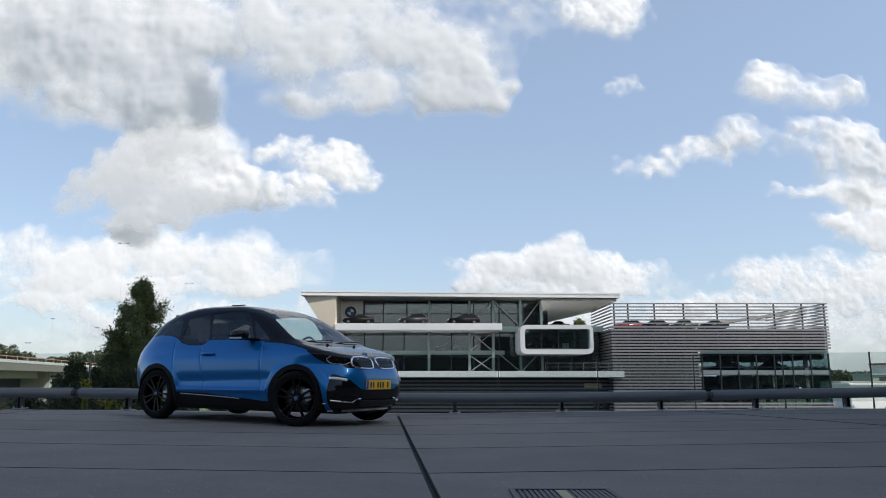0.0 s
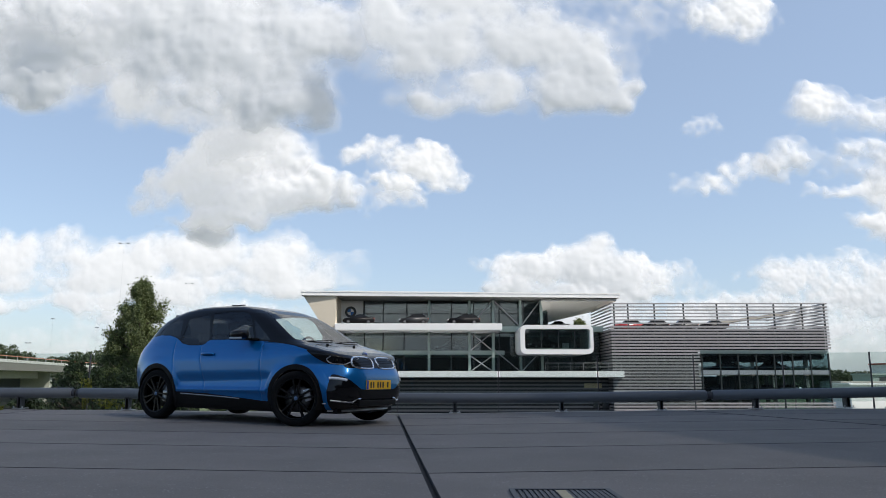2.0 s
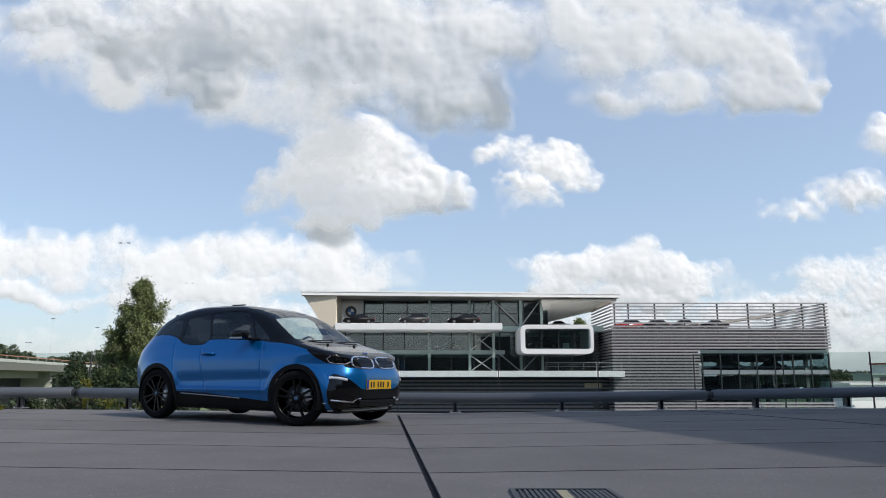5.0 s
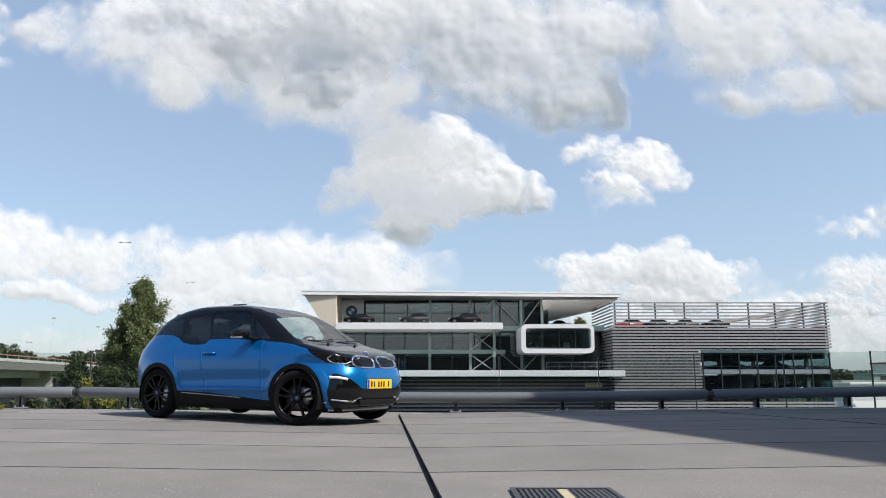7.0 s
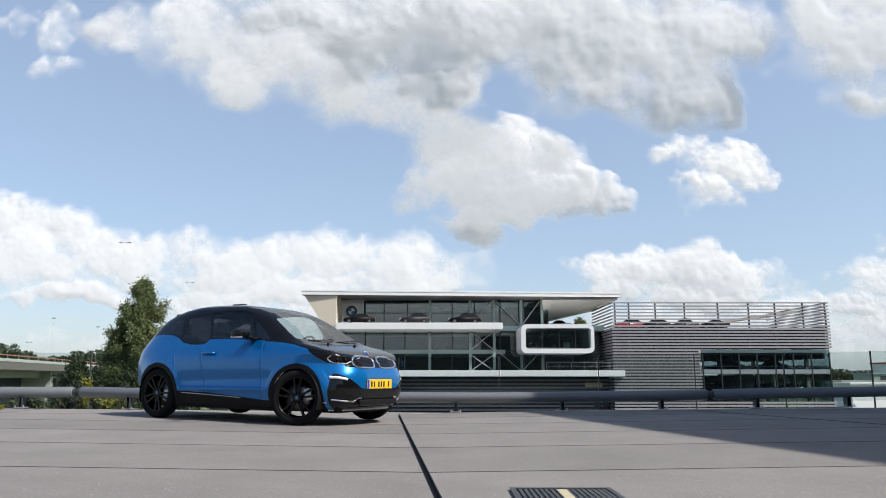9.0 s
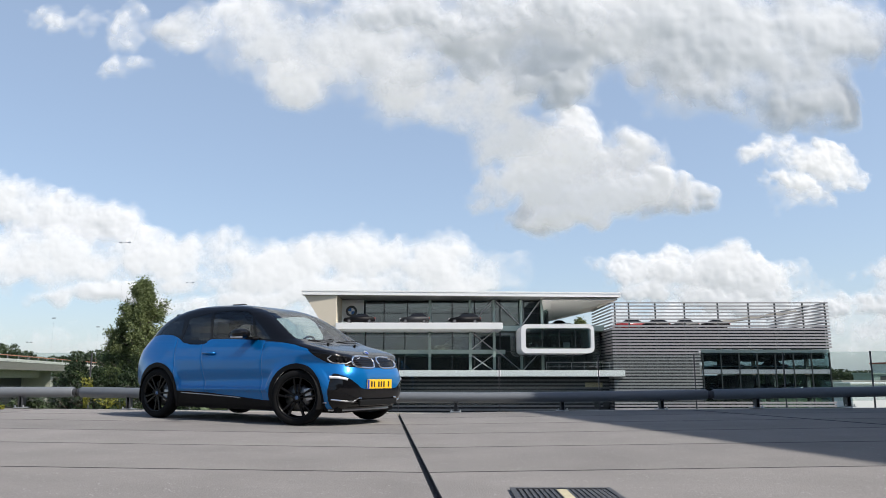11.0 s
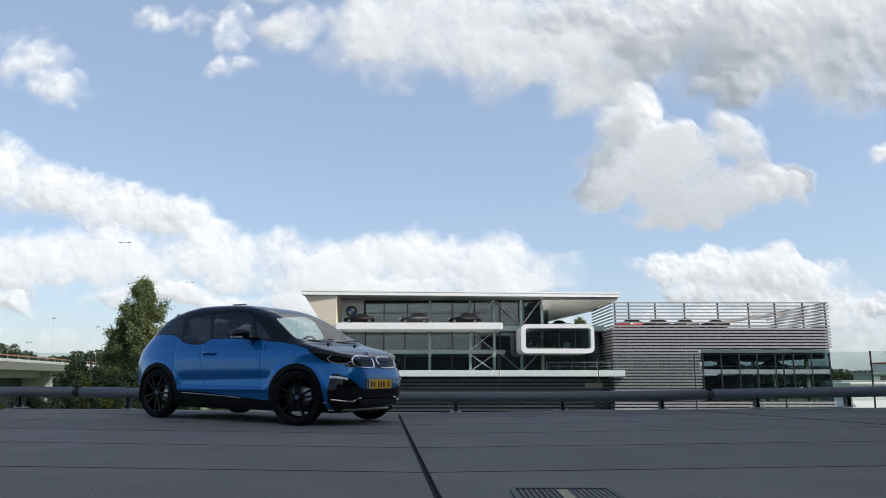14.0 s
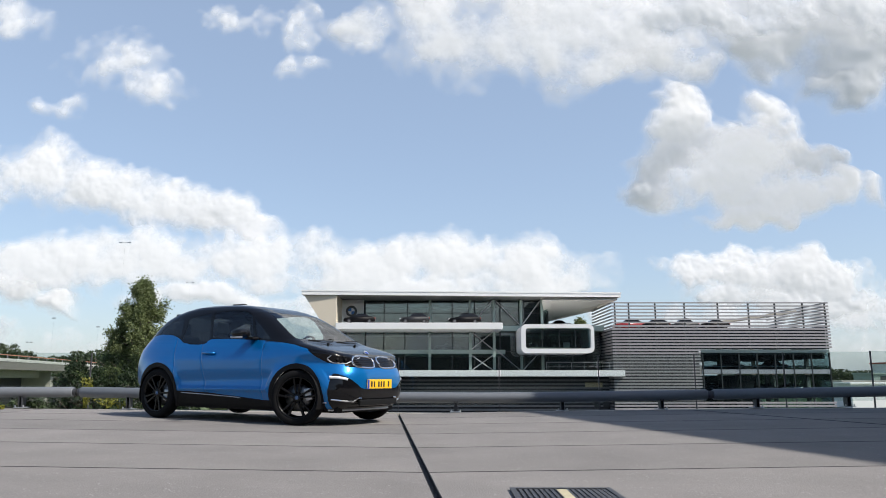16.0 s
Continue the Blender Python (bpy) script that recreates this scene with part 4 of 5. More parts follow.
def wire(points, r, closed=False, seg=8):
    """A round bar through points."""
    bm = bmesh.new()
    pts = [Vector(p) for p in points]
    n = len(pts)
    rings = []
    for i, p in enumerate(pts):
        d = (pts[(i + 1) % n] if closed or i + 1 < n else p) - (pts[i - 1] if closed or i else p)
        t = d.to_track_quat("Z", "Y").to_matrix()
        rings.append([bm.verts.new(p + t @ Vector((r * math.cos(a), r * math.sin(a), 0))) for a in (2 * math.pi * k / seg for k in range(seg))])
    for i in range(n if closed else n - 1):
        p, q = rings[i], rings[(i + 1) % n]
        best = min(range(seg), key=lambda o: (p[0].co - q[o].co).length)
        for k in range(seg):
            bm.faces.new((p[k], p[(k + 1) % seg], q[(k + 1 + best) % seg], q[(k + best) % seg]))
    if not closed:
        bm.faces.new(rings[0])
        bm.faces.new(rings[-1])
    return bm


def along(corners, count, closed=False):
    """Points spread evenly on a line through corners."""
    c = [Vector(p) for p in corners] + ([Vector(corners[0])] if closed else [])
    d = [0.0]
    for a, b in zip(c, c[1:]):
        d.append(d[-1] + (b - a).length)
    res = []
    for i in range(count):
        s = d[-1] * i / (count if closed else count - 1)
        k = max(j for j in range(len(d) - 1) if d[j] <= s + 1e-9)
        res.append(c[k].lerp(c[k + 1], (s - d[k]) / max(1e-9, d[k + 1] - d[k])))
    return res


def soft_corners(pts, rounds=2):
    for _ in range(rounds):
        n = len(pts)
        pts = [q for i in range(n) for q in (tuple(0.75 * a + 0.25 * b for a, b in zip(pts[i], pts[(i + 1) % n])), tuple(0.25 * a + 0.75 * b for a, b in zip(pts[i], pts[(i + 1) % n])))]
    return pts


shell = skin("body_panel", 1, M_BLUE, car, "metallic blue body panels with dark shut lines")
skin("black_band", 2, M_BLACKP, car, "gloss black bonnet, roof and tailgate")
skin("sill", 3, M_TRIM, car, "black plastic sills and lower edge")
bumper = skin("front_bumper", 4, M_BLACKP, car, "black lower front bumper with bright blades")
skin("windscreen", 6, M_SCREEN, car, "clear curved windscreen").visible_shadow = False
skin("rear_window", 7, M_PRIV, car)
for s in (-1, 1):
    skin("side_window", 8, M_PRIV, car, sides=s, push=-0.004)
    skin("side_window", 9, M_TINT, car, sides=s, push=-0.004)
    skin("side_window", 10, M_CLEAR, car, sides=s, push=-0.004)
    skin("quarter_light", 11, M_PRIV, car, sides=s, push=-0.004)
    for k in (12, 13):
        skin("wheel_arch", k, M_TRIM, car, "black plastic wheel arch trim", sides=s, push=0.006)
# underside, arch liners and cabin floor
part("underbody", boxed(-3.1, 0.5, -0.62, 0.62, 0.165, 0.23), M_TRIM, car)
part("cabin_floor", boxed(-2.9, -0.3, -0.72, 0.72, 0.30, 0.42), M_TRIM, car)
for x in (FRONT_AXLE, REAR_AXLE):
    for s in (-1, 1):
        bm = bmesh.new()
        k = 24
        arc = [(x + 0.372 * math.cos(a), 0.35 + 0.372 * math.sin(a)) for a in (math.pi * (1.12 - 1.24 * i / k) for i in range(k + 1))]
        o_ = [bm.verts.new((a, s * 0.87, b)) for a, b in arc]
        i_ = [bm.verts.new((a, s * 0.52, b)) for a, b in arc]
        for j in range(k):
            bm.faces.new((o_[j], o_[j + 1], i_[j + 1], i_[j]))
        bm.faces.new(i_)
        part("arch_liner", bm, M_TRIM, car)


def wheel(x, s):
    w = tagged(new("wheel"), "black five-spoke alloy wheel with low tyre")
    w.parent = car
    w.matrix_basis = Matrix.Translation((x, s * 0.79, WHEEL_R)) @ Matrix.Rotation(radians(20 if x == FRONT_AXLE else 0), 4, "Z") @ (Matrix.Rotation(math.pi, 4, "Z") if s > 0 else Matrix.Identity(4)) @ Matrix.Rotation(radians(-18 if x == 0 else 11), 4, "Y")

    def turned(name, prof, material, seg=64, label=""):
        bm = bmesh.new()
        rings = [[bm.verts.new((r * math.cos(a), y, r * math.sin(a))) for a in (2 * math.pi * i / seg for i in range(seg))] for r, y in prof]
        for p, q in zip(rings, rings[1:]):
            for i in range(seg):
                bm.faces.new((p[i], p[(i + 1) % seg], q[(i + 1) % seg], q[i]))
        return part(name, bm, material, w, label, smooth=True)
    turned("tyre", ((0.250, -0.070), (0.262, -0.086), (0.285, -0.094), (0.315, -0.092), (0.336, -0.080), (0.347, -0.060), (0.350, -0.03), (0.350, 0.03), (0.347, 0.06), (0.336, 0.08), (0.285, 0.09), (0.25, 0.07)), M_TYRE)
    turned("rim", ((0.253, -0.082), (0.262, -0.086), (0.258, -0.090), (0.247, -0.084), (0.240, -0.060), (0.232, 0.05), (0.25, 0.075)), M_RIM)
    turned("brake_disc", ((0.06, -0.012), (0.172, -0.012), (0.172, 0.012), (0.06, 0.012)), M_DISC, 40)
    turned("hub", ((0.0, -0.078), (0.036, -0.078), (0.058, -0.066), (0.066, -0.03), (0.06, 0.02)), M_RIM, 32)
    turned("cap", ((0.0, -0.083), (0.022, -0.082), (0.026, -0.077)), M_CAP, 24, "small blue and white hub cap")
    for i in range(5):
        a = 2 * math.pi * i / 5
        for d in (-1, 1):
            bm = bmesh.new()
            p0, p1 = (0.045, d * 0.014), (0.250, d * 0.050)
            pts = []
            for (r, o), hw, y0 in ((p0, 0.012, -0.074), (p1, 0.016, -0.080)):
                pts += [(r, y0, o - hw), (r, y0, o + hw), (r, y0 + 0.045, o + hw * 0.7), (r, y0 + 0.045, o - hw * 0.7)]
            v = [bm.verts.new(p) for p in pts]
            for q in ((0, 1, 5, 4), (1, 2, 6, 5), (2, 3, 7, 6), (3, 0, 4, 7), (0, 3, 2, 1), (4, 5, 6, 7)):
                bm.faces.new([v[t] for t in q])
            bmesh.ops.bevel(bm, geom=list(bm.edges), offset=0.004, segments=1, affect="EDGES")
            bmesh.ops.rotate(bm, verts=bm.verts, cent=(0, 0, 0), matrix=Matrix.Rotation(a, 3, "Y"))
            part("spoke", bm, M_RIM, w)
    part("caliper", boxed(0.10, 0.185, -0.045, 0.05, -0.075, 0.075, bev=0.012), M_SILVER, w)
    return w


for x in (FRONT_AXLE, REAR_AXLE):
    for s in (-1, 1):
        wheel(x, s)

# headlights
for s in (-1, 1):
    lamp = skin("headlight", 5, M_BLACKP, car, "headlight with a bright U-shaped light ring in a black housing", sides=s, push=-0.004)
    loop = soft_corners([(0.455, 0.885), (0.40, 0.845), (0.425, 0.805), (0.47, 0.79), (0.575, 0.783), (0.602, 0.81), (0.60, 0.862)], 0)
    pts = [corner(x, z, s) for x, z in loop]
    part("light_ring", wire(along(pts, 40), 0.007), M_RING, lamp, "pale light ring")
    for x, y, z, r in ((0.505, 0.755, 0.835, 0.030), (0.565, 0.725, 0.832, 0.026)):
        d = Vector((0.85, s * 0.5, 0.05)).normalized()
        c = corner(x, z, s)
        part("projector", tube(bmesh.new(), c - d * 0.03, c + d * 0.004, r, seg=20), M_RIM, lamp)
        bmesh_lens = tube(bmesh.new(), c + d * 0.009, c + d * 0.014, r * 0.6, r * 0.4, seg=20)
        part("lens", bmesh_lens, M_TRIM, lamp)
    # fog lamp blade and lower bright blade
    part("fog_lamp", wire([front_x(s * y, z, 0.0) for y, z in ((0.755, 0.612), (0.73, 0.612), (0.70, 0.608), (0.67, 0.602), (0.64, 0.594), (0.615, 0.588))], 0.017, seg=10), M_LED, car, "white blade-shaped fog lamp")
    part("bumper_blade", wire([front_x(s * y, z, 0.002) for y, z in ((0.74, 0.335), (0.66, 0.322), (0.58, 0.315), (0.50, 0.312), (0.46, 0.335), (0.42, 0.35), (0.37, 0.348))], 0.012, seg=8), M_CHROME, car, "bright chrome bumper blade")
    part("side_marker", wire([front_x(s * y, z, 0.004) for y, z in ((0.775, 0.295), (0.755, 0.295))], 0.007), M_SILVER, car)
    # radiator openings
    kid = [(0.035, 0.880), (0.40, 0.884), (0.475, 0.862), (0.505, 0.81), (0.485, 0.762), (0.42, 0.742), (0.12, 0.734), (0.065, 0.76)]
    outl = soft_corners(kid, 2)
    ring3 = [front_x(s * y * 0.94 - 0.03, z, 0.004) for y, z in outl]
    grille = part("kidney_grille", wire(along(ring3, 90, True), 0.013, closed=True, seg=8), M_CHROME, car, "chrome-ringed closed kidney grille")
    for i in range(5):
        z = 0.765 + i * 0.023
        ys = [y for y, zz in outl if abs(zz - z) < 0.03]
        part("grille_bar", wire([front_x(s * y * 0.94 - 0.03, z, -0.002) for y in np.linspace(min(ys) + 0.03, max(ys) - 0.03, 8)], 0.0045, seg=6), M_TRIM, grille)
    # wing mirror
    mirror = part("wing_mirror", bmesh.new(), M_BLACKP, car, "black wing mirror with a silver lower strip")
    bm = bmesh.new()
    bmesh.ops.create_uvsphere(bm, u_segments=24, v_segments=14, radius=1.0)
    for v in bm.verts:
        x, y, z = v.co
        f_ = 1 - 0.25 * max(0, -x)
        v.co = (0.115 * math.copysign(abs(x) ** 0.8, x) - 0.90, s * (0.97 + 0.115 * math.copysign(abs(y) ** 0.7, y)), 1.165 + 0.062 * math.copysign(abs(z) ** 0.75, z) * f_)
    bm.to_mesh(mirror.data)
    bm.free()
    mirror.data.polygons.foreach_set("use_smooth", [True] * len(mirror.data.polygons))
    part("mirror_strip", wire([(-0.99, s * 1.05, 1.118), (-0.93, s * 1.075, 1.114), (-0.86, s * 1.07, 1.114), (-0.80, s * 1.03, 1.118)], 0.012), M_SILVER, mirror)
    part("mirror_arm", boxed(-0.90, -0.74, min(s * 0.77, s * 0.9), max(s * 0.77, s * 0.9), 1.095, 1.125, bev=0.008), M_TRIM, mirror)
    # door handle
    h0, h1 = side_y(-1.69, 0.912, s), side_y(-1.45, 0.912, s)
    handle = part("door_handle", wire([h0 + Vector((0.0, s * 0.004, 0)), h0 + Vector((0.03, s * 0.034, 0.002)), h0.lerp(h1, 0.5) + Vector((0, s * 0.042, 0.004)), h1 + Vector((-0.03, s * 0.034, 0.002)), h1 + Vector((0, s * 0.004, 0))], 0.016, seg=10), M_BLUE, car, "blue pull door handle", smooth=True)
    part("handle_hollow", wire([h0.lerp(h1, 0.25), h0.lerp(h1, 0.75)], 0.012, seg=8), M_TRIM, handle)
    part("sill_strip", wire([side_y(x, z, s, 0.004) for x, z in ((-2.06, 0.368), (-1.8, 0.36), (-1.5, 0.35), (-1.2, 0.338), (-0.95, 0.325))], 0.006), M_SILVER, car, "thin pale accent strip along the sill")
part("bumper_grille", boxed(0.66, 0.70, -0.42, 0.42, 0.26, 0.33, bev=0.01), M_TRIM, bumper)
for z in (0.235, 0.275, 0.315):
    part("bumper_bar", wire([front_x(y, z, 0.004) for y in np.linspace(-0.5, 0.5, 15)], 0.006), M_BLACKP, bumper)
part("splitter", wire([front_x(y, 0.20, 0.012) for y in np.linspace(-0.66, 0.66, 25)], 0.012), M_SILVER, bumper, "dull silver splitter edge")
# number plate: bars in place of the characters
plate = tagged(new("number_plate"), "yellow number plate with a blue strip and black bars")
plate.parent = car
plate.matrix_basis = pose(0.722, -0.022, 0.527)
part("plate", boxed(-0.008, 0, -0.285, 0.285, -0.061, 0.061, bev=0.003), M_PLATE, plate)
part("blue_strip", boxed(-0.004, 0.0015, -0.282, -0.238, -0.058, 0.058), M_PBLUE, plate)
for y, w_ in ((-0.185, 0.042), (-0.125, 0.042), (-0.025, 0.044), (0.035, 0.044), (0.095, 0.044), (0.205, 0.046)):
    part("character_bar", boxed(0.0005, 0.0025, y - w_ / 2 + 0.006, y + w_ / 2 - 0.006, -0.036, 0.036), M_INK, plate)
part("rim_line", boxed(0.0004, 0.0012, -0.232, 0.28, -0.0585, -0.056), M_INK, plate)
# bonnet emblem, washer jets, roof aerial
e0 = front_x(-0.02, 0.925, 0.0)
part("emblem", tube(bmesh.new(), e0 + Vector((-0.01, 0, -0.002)), e0 + Vector((0.004, 0, 0.012)), 0.041, seg=28), M_SILVER, car, "small round blue and white emblem")
part("emblem_face", tube(bmesh.new(), e0 + Vector((0.004, 0, 0.012)), e0 + Vector((0.0055, 0, 0.0145)), 0.028, seg=28), M_PBLUE, car)
for y in (-0.32, 0.28):
    part("washer_jet", boxed(0.06, 0.085, y - 0.015, y + 0.015, 1.03, 1.06, bev=0.005), M_TRIM, car)
part("roof_aerial", prism(bmesh.new(), ((-2.28, 1.59), (-2.10, 1.602), (-2.24, 1.655)), 0.03, "y", -0.015), M_BLACKP, car)
part("roof_spoiler", wire([(-2.62, y, 1.53 - 0.05 * (y / 0.55) ** 2) for y in np.linspace(-0.55, 0.55, 15)], 0.02), M_BLACKP, car)
for y0 in (-0.55, 0.05):
    part("wiper", wire([(-0.08, y0, 1.085), (-0.09, y0 + 0.3, 1.105), (-0.13, y0 + 0.6, 1.12)], 0.007), M_TRIM, car)
# cabin
part("dashboard", boxed(-0.75, -0.2, -0.70, 0.70, 0.72, 1.06, bev=0.06), M_TRIM, car)
bm = wire([(-0.86 + 0.05 * math.sin(a), 0.36 + 0.18 * math.cos(a), 1.02 + 0.17 * math.sin(a)) for a in (2 * math.pi * i / 28 for i in range(28))], 0.016, closed=True)
part("steering_wheel", bm, M_TRIM, car)
for x in (-1.45, -2.25):
    for y in (-0.37, 0.37):
        seat = part("seat", boxed(x - 0.25, x + 0.25, y - 0.25, y + 0.25, 0.43, 0.66, bev=0.06), M_SEAT, car)
        bm = boxed(-0.07, 0.07, y - 0.24, y + 0.24, 0.0, 0.58, bev=0.05)
        bmesh.ops.transform(bm, verts=bm.verts, matrix=Matrix.Translation((x - 0.24, 0, 0.6)) @ Matrix.Rotation(radians(-14), 4, "Y"))
        part("backrest", bm, M_SEAT, seat)
        bm = boxed(-0.05, 0.05, y - 0.12, y + 0.12, 0.0, 0.18, bev=0.04)
        bmesh.ops.transform(bm, verts=bm.verts, matrix=Matrix.Translation((x - 0.40, 0, 1.2)) @ Matrix.Rotation(radians(-14), 4, "Y"))
        part("headrest", bm, M_SEAT, seat)
for y in (-0.70, 0.70):
    part("door_card", boxed(-2.3, -0.65, y - 0.02, y + 0.02, 0.4, 1.02), M_TRIM, car)
# thin flat bar of the roof aerial
part("aerial_bar", boxed(-1.75, -1.50, -0.30, -0.27, 1.630, 1.645, bev=0.005), M_TRIM, car)


# ---- trees, bushes and weeds ----
def leaf_mat(name, color, tint):
    m = mat(name, color, 0.6, vary=0.35, scale=0.5, fine=6, tint=tint)
    n, l = m.node_tree.nodes, m.node_tree.links
    b, out = n["Principled BSDF"], n["Material Output"]
    geo, hue = n.new("ShaderNodeNewGeometry"), n.new("ShaderNodeHueSaturation")
    mr = n.new("ShaderNodeMapRange")
    mr.inputs["To Min"].default_value, mr.inputs["To Max"].default_value = 0.55, 1.5
    l.new(geo.outputs["Random Per Island"], mr.inputs["Value"])
    l.new(mr.outputs[0], hue.inputs["Value"])
    src = b.inputs["Base Color"].links[0].from_socket
    l.new(src, hue.inputs["Color"])
    l.new(hue.outputs[0], b.inputs["Base Color"])
    tr, mx = n.new("ShaderNodeBsdfTranslucent"), n.new("ShaderNodeMixShader")
    l.new(hue.outputs[0], tr.inputs[0])
    mx.inputs[0].default_value = 0.3
    l.new(b.outputs[0], mx.inputs[1])
    l.new(tr.outputs[0], mx.inputs[2])
    l.new(mx.outputs[0], out.inputs["Surface"])
    return m


M_LEAF = leaf_mat("poplar_leaf", (0.085, 0.12, 0.04), (0.20, 0.235, 0.09))
M_BUSH = leaf_mat("bush_leaf", (0.025, 0.045, 0.016), (0.05, 0.075, 0.025))
M_WEED = leaf_mat("weed_leaf", (0.12, 0.15, 0.02), (0.30, 0.28, 0.03))
M_FAR = leaf_mat("far_leaf", (0.035, 0.055, 0.025), (0.06, 0.085, 0.035))
M_BARK = mat("bark", (0.10, 0.08, 0.06), 0.9, vary=0.3, scale=3, fine=30, bump=0.3)


def leaves(name, centres, size, material, rng, parent=None, label=""):
    """Many small bent leaves, each two triangles, round the centres."""
    c = np.asarray(centres)
    n = len(c)
    a = rng.normal(size=(n, 3))
    a /= np.linalg.norm(a, axis=1, keepdims=True)
    b = np.cross(a, rng.normal(size=(n, 3)))
    b /= np.linalg.norm(b, axis=1, keepdims=True)
    s = size * rng.uniform(0.6, 1.3, (n, 1))
    up = np.cross(a, b) * s * 0.25
    pts = np.stack([c - a * s, c - b * s * 0.55 + up, c + a * s, c + b * s * 0.55 + up], 1).reshape(-1, 3)
    i = np.arange(n)[:, None] * 4
    me = bpy.data.meshes.new(name)
    me.from_pydata(pts.tolist(), [], np.concatenate([i + [[0, 1, 2]], i + [[0, 2, 3]]]).tolist())
    me.materials.append(material)
    ob = new(name, me)
    ob.parent = parent
    if label:
        tagged(ob, label)
    return ob


def tree(name, label, at, height, width, rng, count=9000, leaf=0.17, material=None, base=0.12, peak=0.35, category="tree"):
    """A tapered trunk with limbs, and a crown of leaf clumps hung on the limbs' twigs."""
    t = thing(name, label, category, m=pose(*at))
    bm = tube(bmesh.new(), (0, 0, 0), (0.1, 0, height * 0.93), height * 0.018, 0.02, seg=10)
    twigs = []
    for i in range(90):
        h = base + (0.96 - base) * rng.random() ** 0.85
        k = (h - base) / (1 - base)
        reach = width / 2 * (min(1, k / peak) ** 0.6 if k < peak else (1 - (k - peak) / (1 - peak)) ** 0.9) * rng.uniform(0.62, 1.04)
        a = rng.uniform(0, 2 * math.pi)
        p = np.array((0, 0, h * height))
        q = p + np.array((math.cos(a) * reach, math.sin(a) * reach, reach * rng.uniform(0.35, 0.9)))
        tube(bm, p, q, 0.05 + 0.004 * height, 0.015, seg=5)
        for j in range(9):
            u = rng.uniform(0.25, 1.05)
            twigs.append(p + (q - p) * u + rng.normal(size=3) * 0.10 * (0.4 + reach))
    part("trunk", bm, M_BARK, t)
    tw = np.array(twigs)
    tw = tw[tw[:, 2] < height]
    c = tw[rng.integers(0, len(tw), count)] + rng.normal(size=(count, 3)) * rng.uniform(0.08, 0.26, (count, 1)) * (height / 16) * np.array((1, 1, 1.35))
    leaves("crown", c, leaf, material or M_LEAF, rng, t)
    return t


rng = np.random.default_rng(5)
tree("poplar_tree", "tall green conical poplar tree beside the deck", (-24.75, 60, -7), 15.7, 7.5, rng, 72000, 0.09, peak=0.33)
tree("poplar_tree", "slim green side poplar tree beside the taller one", (-27.4, 61.5, -7), 12.0, 3.0, rng, 16000, 0.09, peak=0.45)
for x, y, h, w in ((-29.5, 60, 9.0, 5.5), (-27.0, 58, 8.4, 5.0), (-24.2, 57, 8.2, 5.0), (-33.0, 66, 9.2, 5.0), (-21.5, 58, 7.6, 4.5), (-18.5, 60, 7.0, 4.5), (-24.5, 44, 6.6, 5.5), (-20.0, 45, 6.4, 5.0), (-28.5, 46, 6.6, 5.0), (-15.5, 44, 6.3, 5.0)):
    tree("bush", "dense dark green bush growing below the deck's edge", (x, y, -7), h, w, rng, 7000, 0.12, M_BUSH, base=0.05, peak=0.5, category="bush")
tree("tree", "small green tree behind the showroom roof", (25.2, 135, -7), 18.6, 5.0, rng, 12000, 0.2, base=0.5)


def far_wood(label, x0, x1, y, top, rng, count):
    """A far wood's edge: leaf clumps of uneven height."""
    xs = rng.uniform(x0, x1, count)
    crest = top * (0.72 + 0.28 * np.sin(xs * 0.13 + 1) * np.sin(xs * 0.051)) + 0.12 * top * np.sin(xs * 0.9)
    zs = -7 + (crest + 7) * np.sqrt(rng.random(count)) 
    ys = y + rng.uniform(0, 14, count) + rng.normal(size=count)
    tagged(leaves("far_trees", np.stack([xs, ys, zs], 1), 0.6, M_FAR, rng), label, "trees", kind="stuff")


far_wood("distant green wood behind the viaduct", -190, -95, 260, 12.5, rng, 26000)
far_wood("distant green tree line on the skyline", 118, 260, 300, 5.0, rng, 22000)
far_wood("distant low green tree line", -95, 118, 420, 4.0, rng, 16000)
far_wood("distant green tree line far off", -420, -190, 380, 9.0, rng, 16000)

for x, y, h, n, k in ((-6.44, 13.42, 0.52, 170, 0.13), (-6.1, 13.5, 0.16, 90, 0.25), (-5.75, 13.3, 0.10, 40, 0.12), (-7.4, 12.5, 0.05, 30, 0.06), (-4.9, 13.35, 0.08, 30, 0.15)):
    weed = thing("weed", "yellow-green weed growing from the deck's edge", "plant", "weeds by the rail", m=pose(x, y, deck_z(x, y)))
    bm = bmesh.new()
    for i in range(7):
        a = rng.uniform(0, 6.3)
        tube(bm, (0.03 * math.cos(a), 0.03 * math.sin(a), 0), (k * 0.8 * math.cos(a), k * 0.5 * math.sin(a), h * rng.uniform(0.6, 1)), 0.005, 0.002, seg=5)
    part("stem", bm, M_WEED, weed)
    hz = rng.random(n) ** 0.7 * h
    a = rng.uniform(0, 6.3, n)
    rad = k * (0.35 + 0.65 * hz / h) * np.sqrt(rng.random(n))
    leaves("foliage", np.stack([rad * np.cos(a), rad * np.sin(a) * 0.6, hz + 0.01], 1), 0.028, M_WEED, rng, weed)

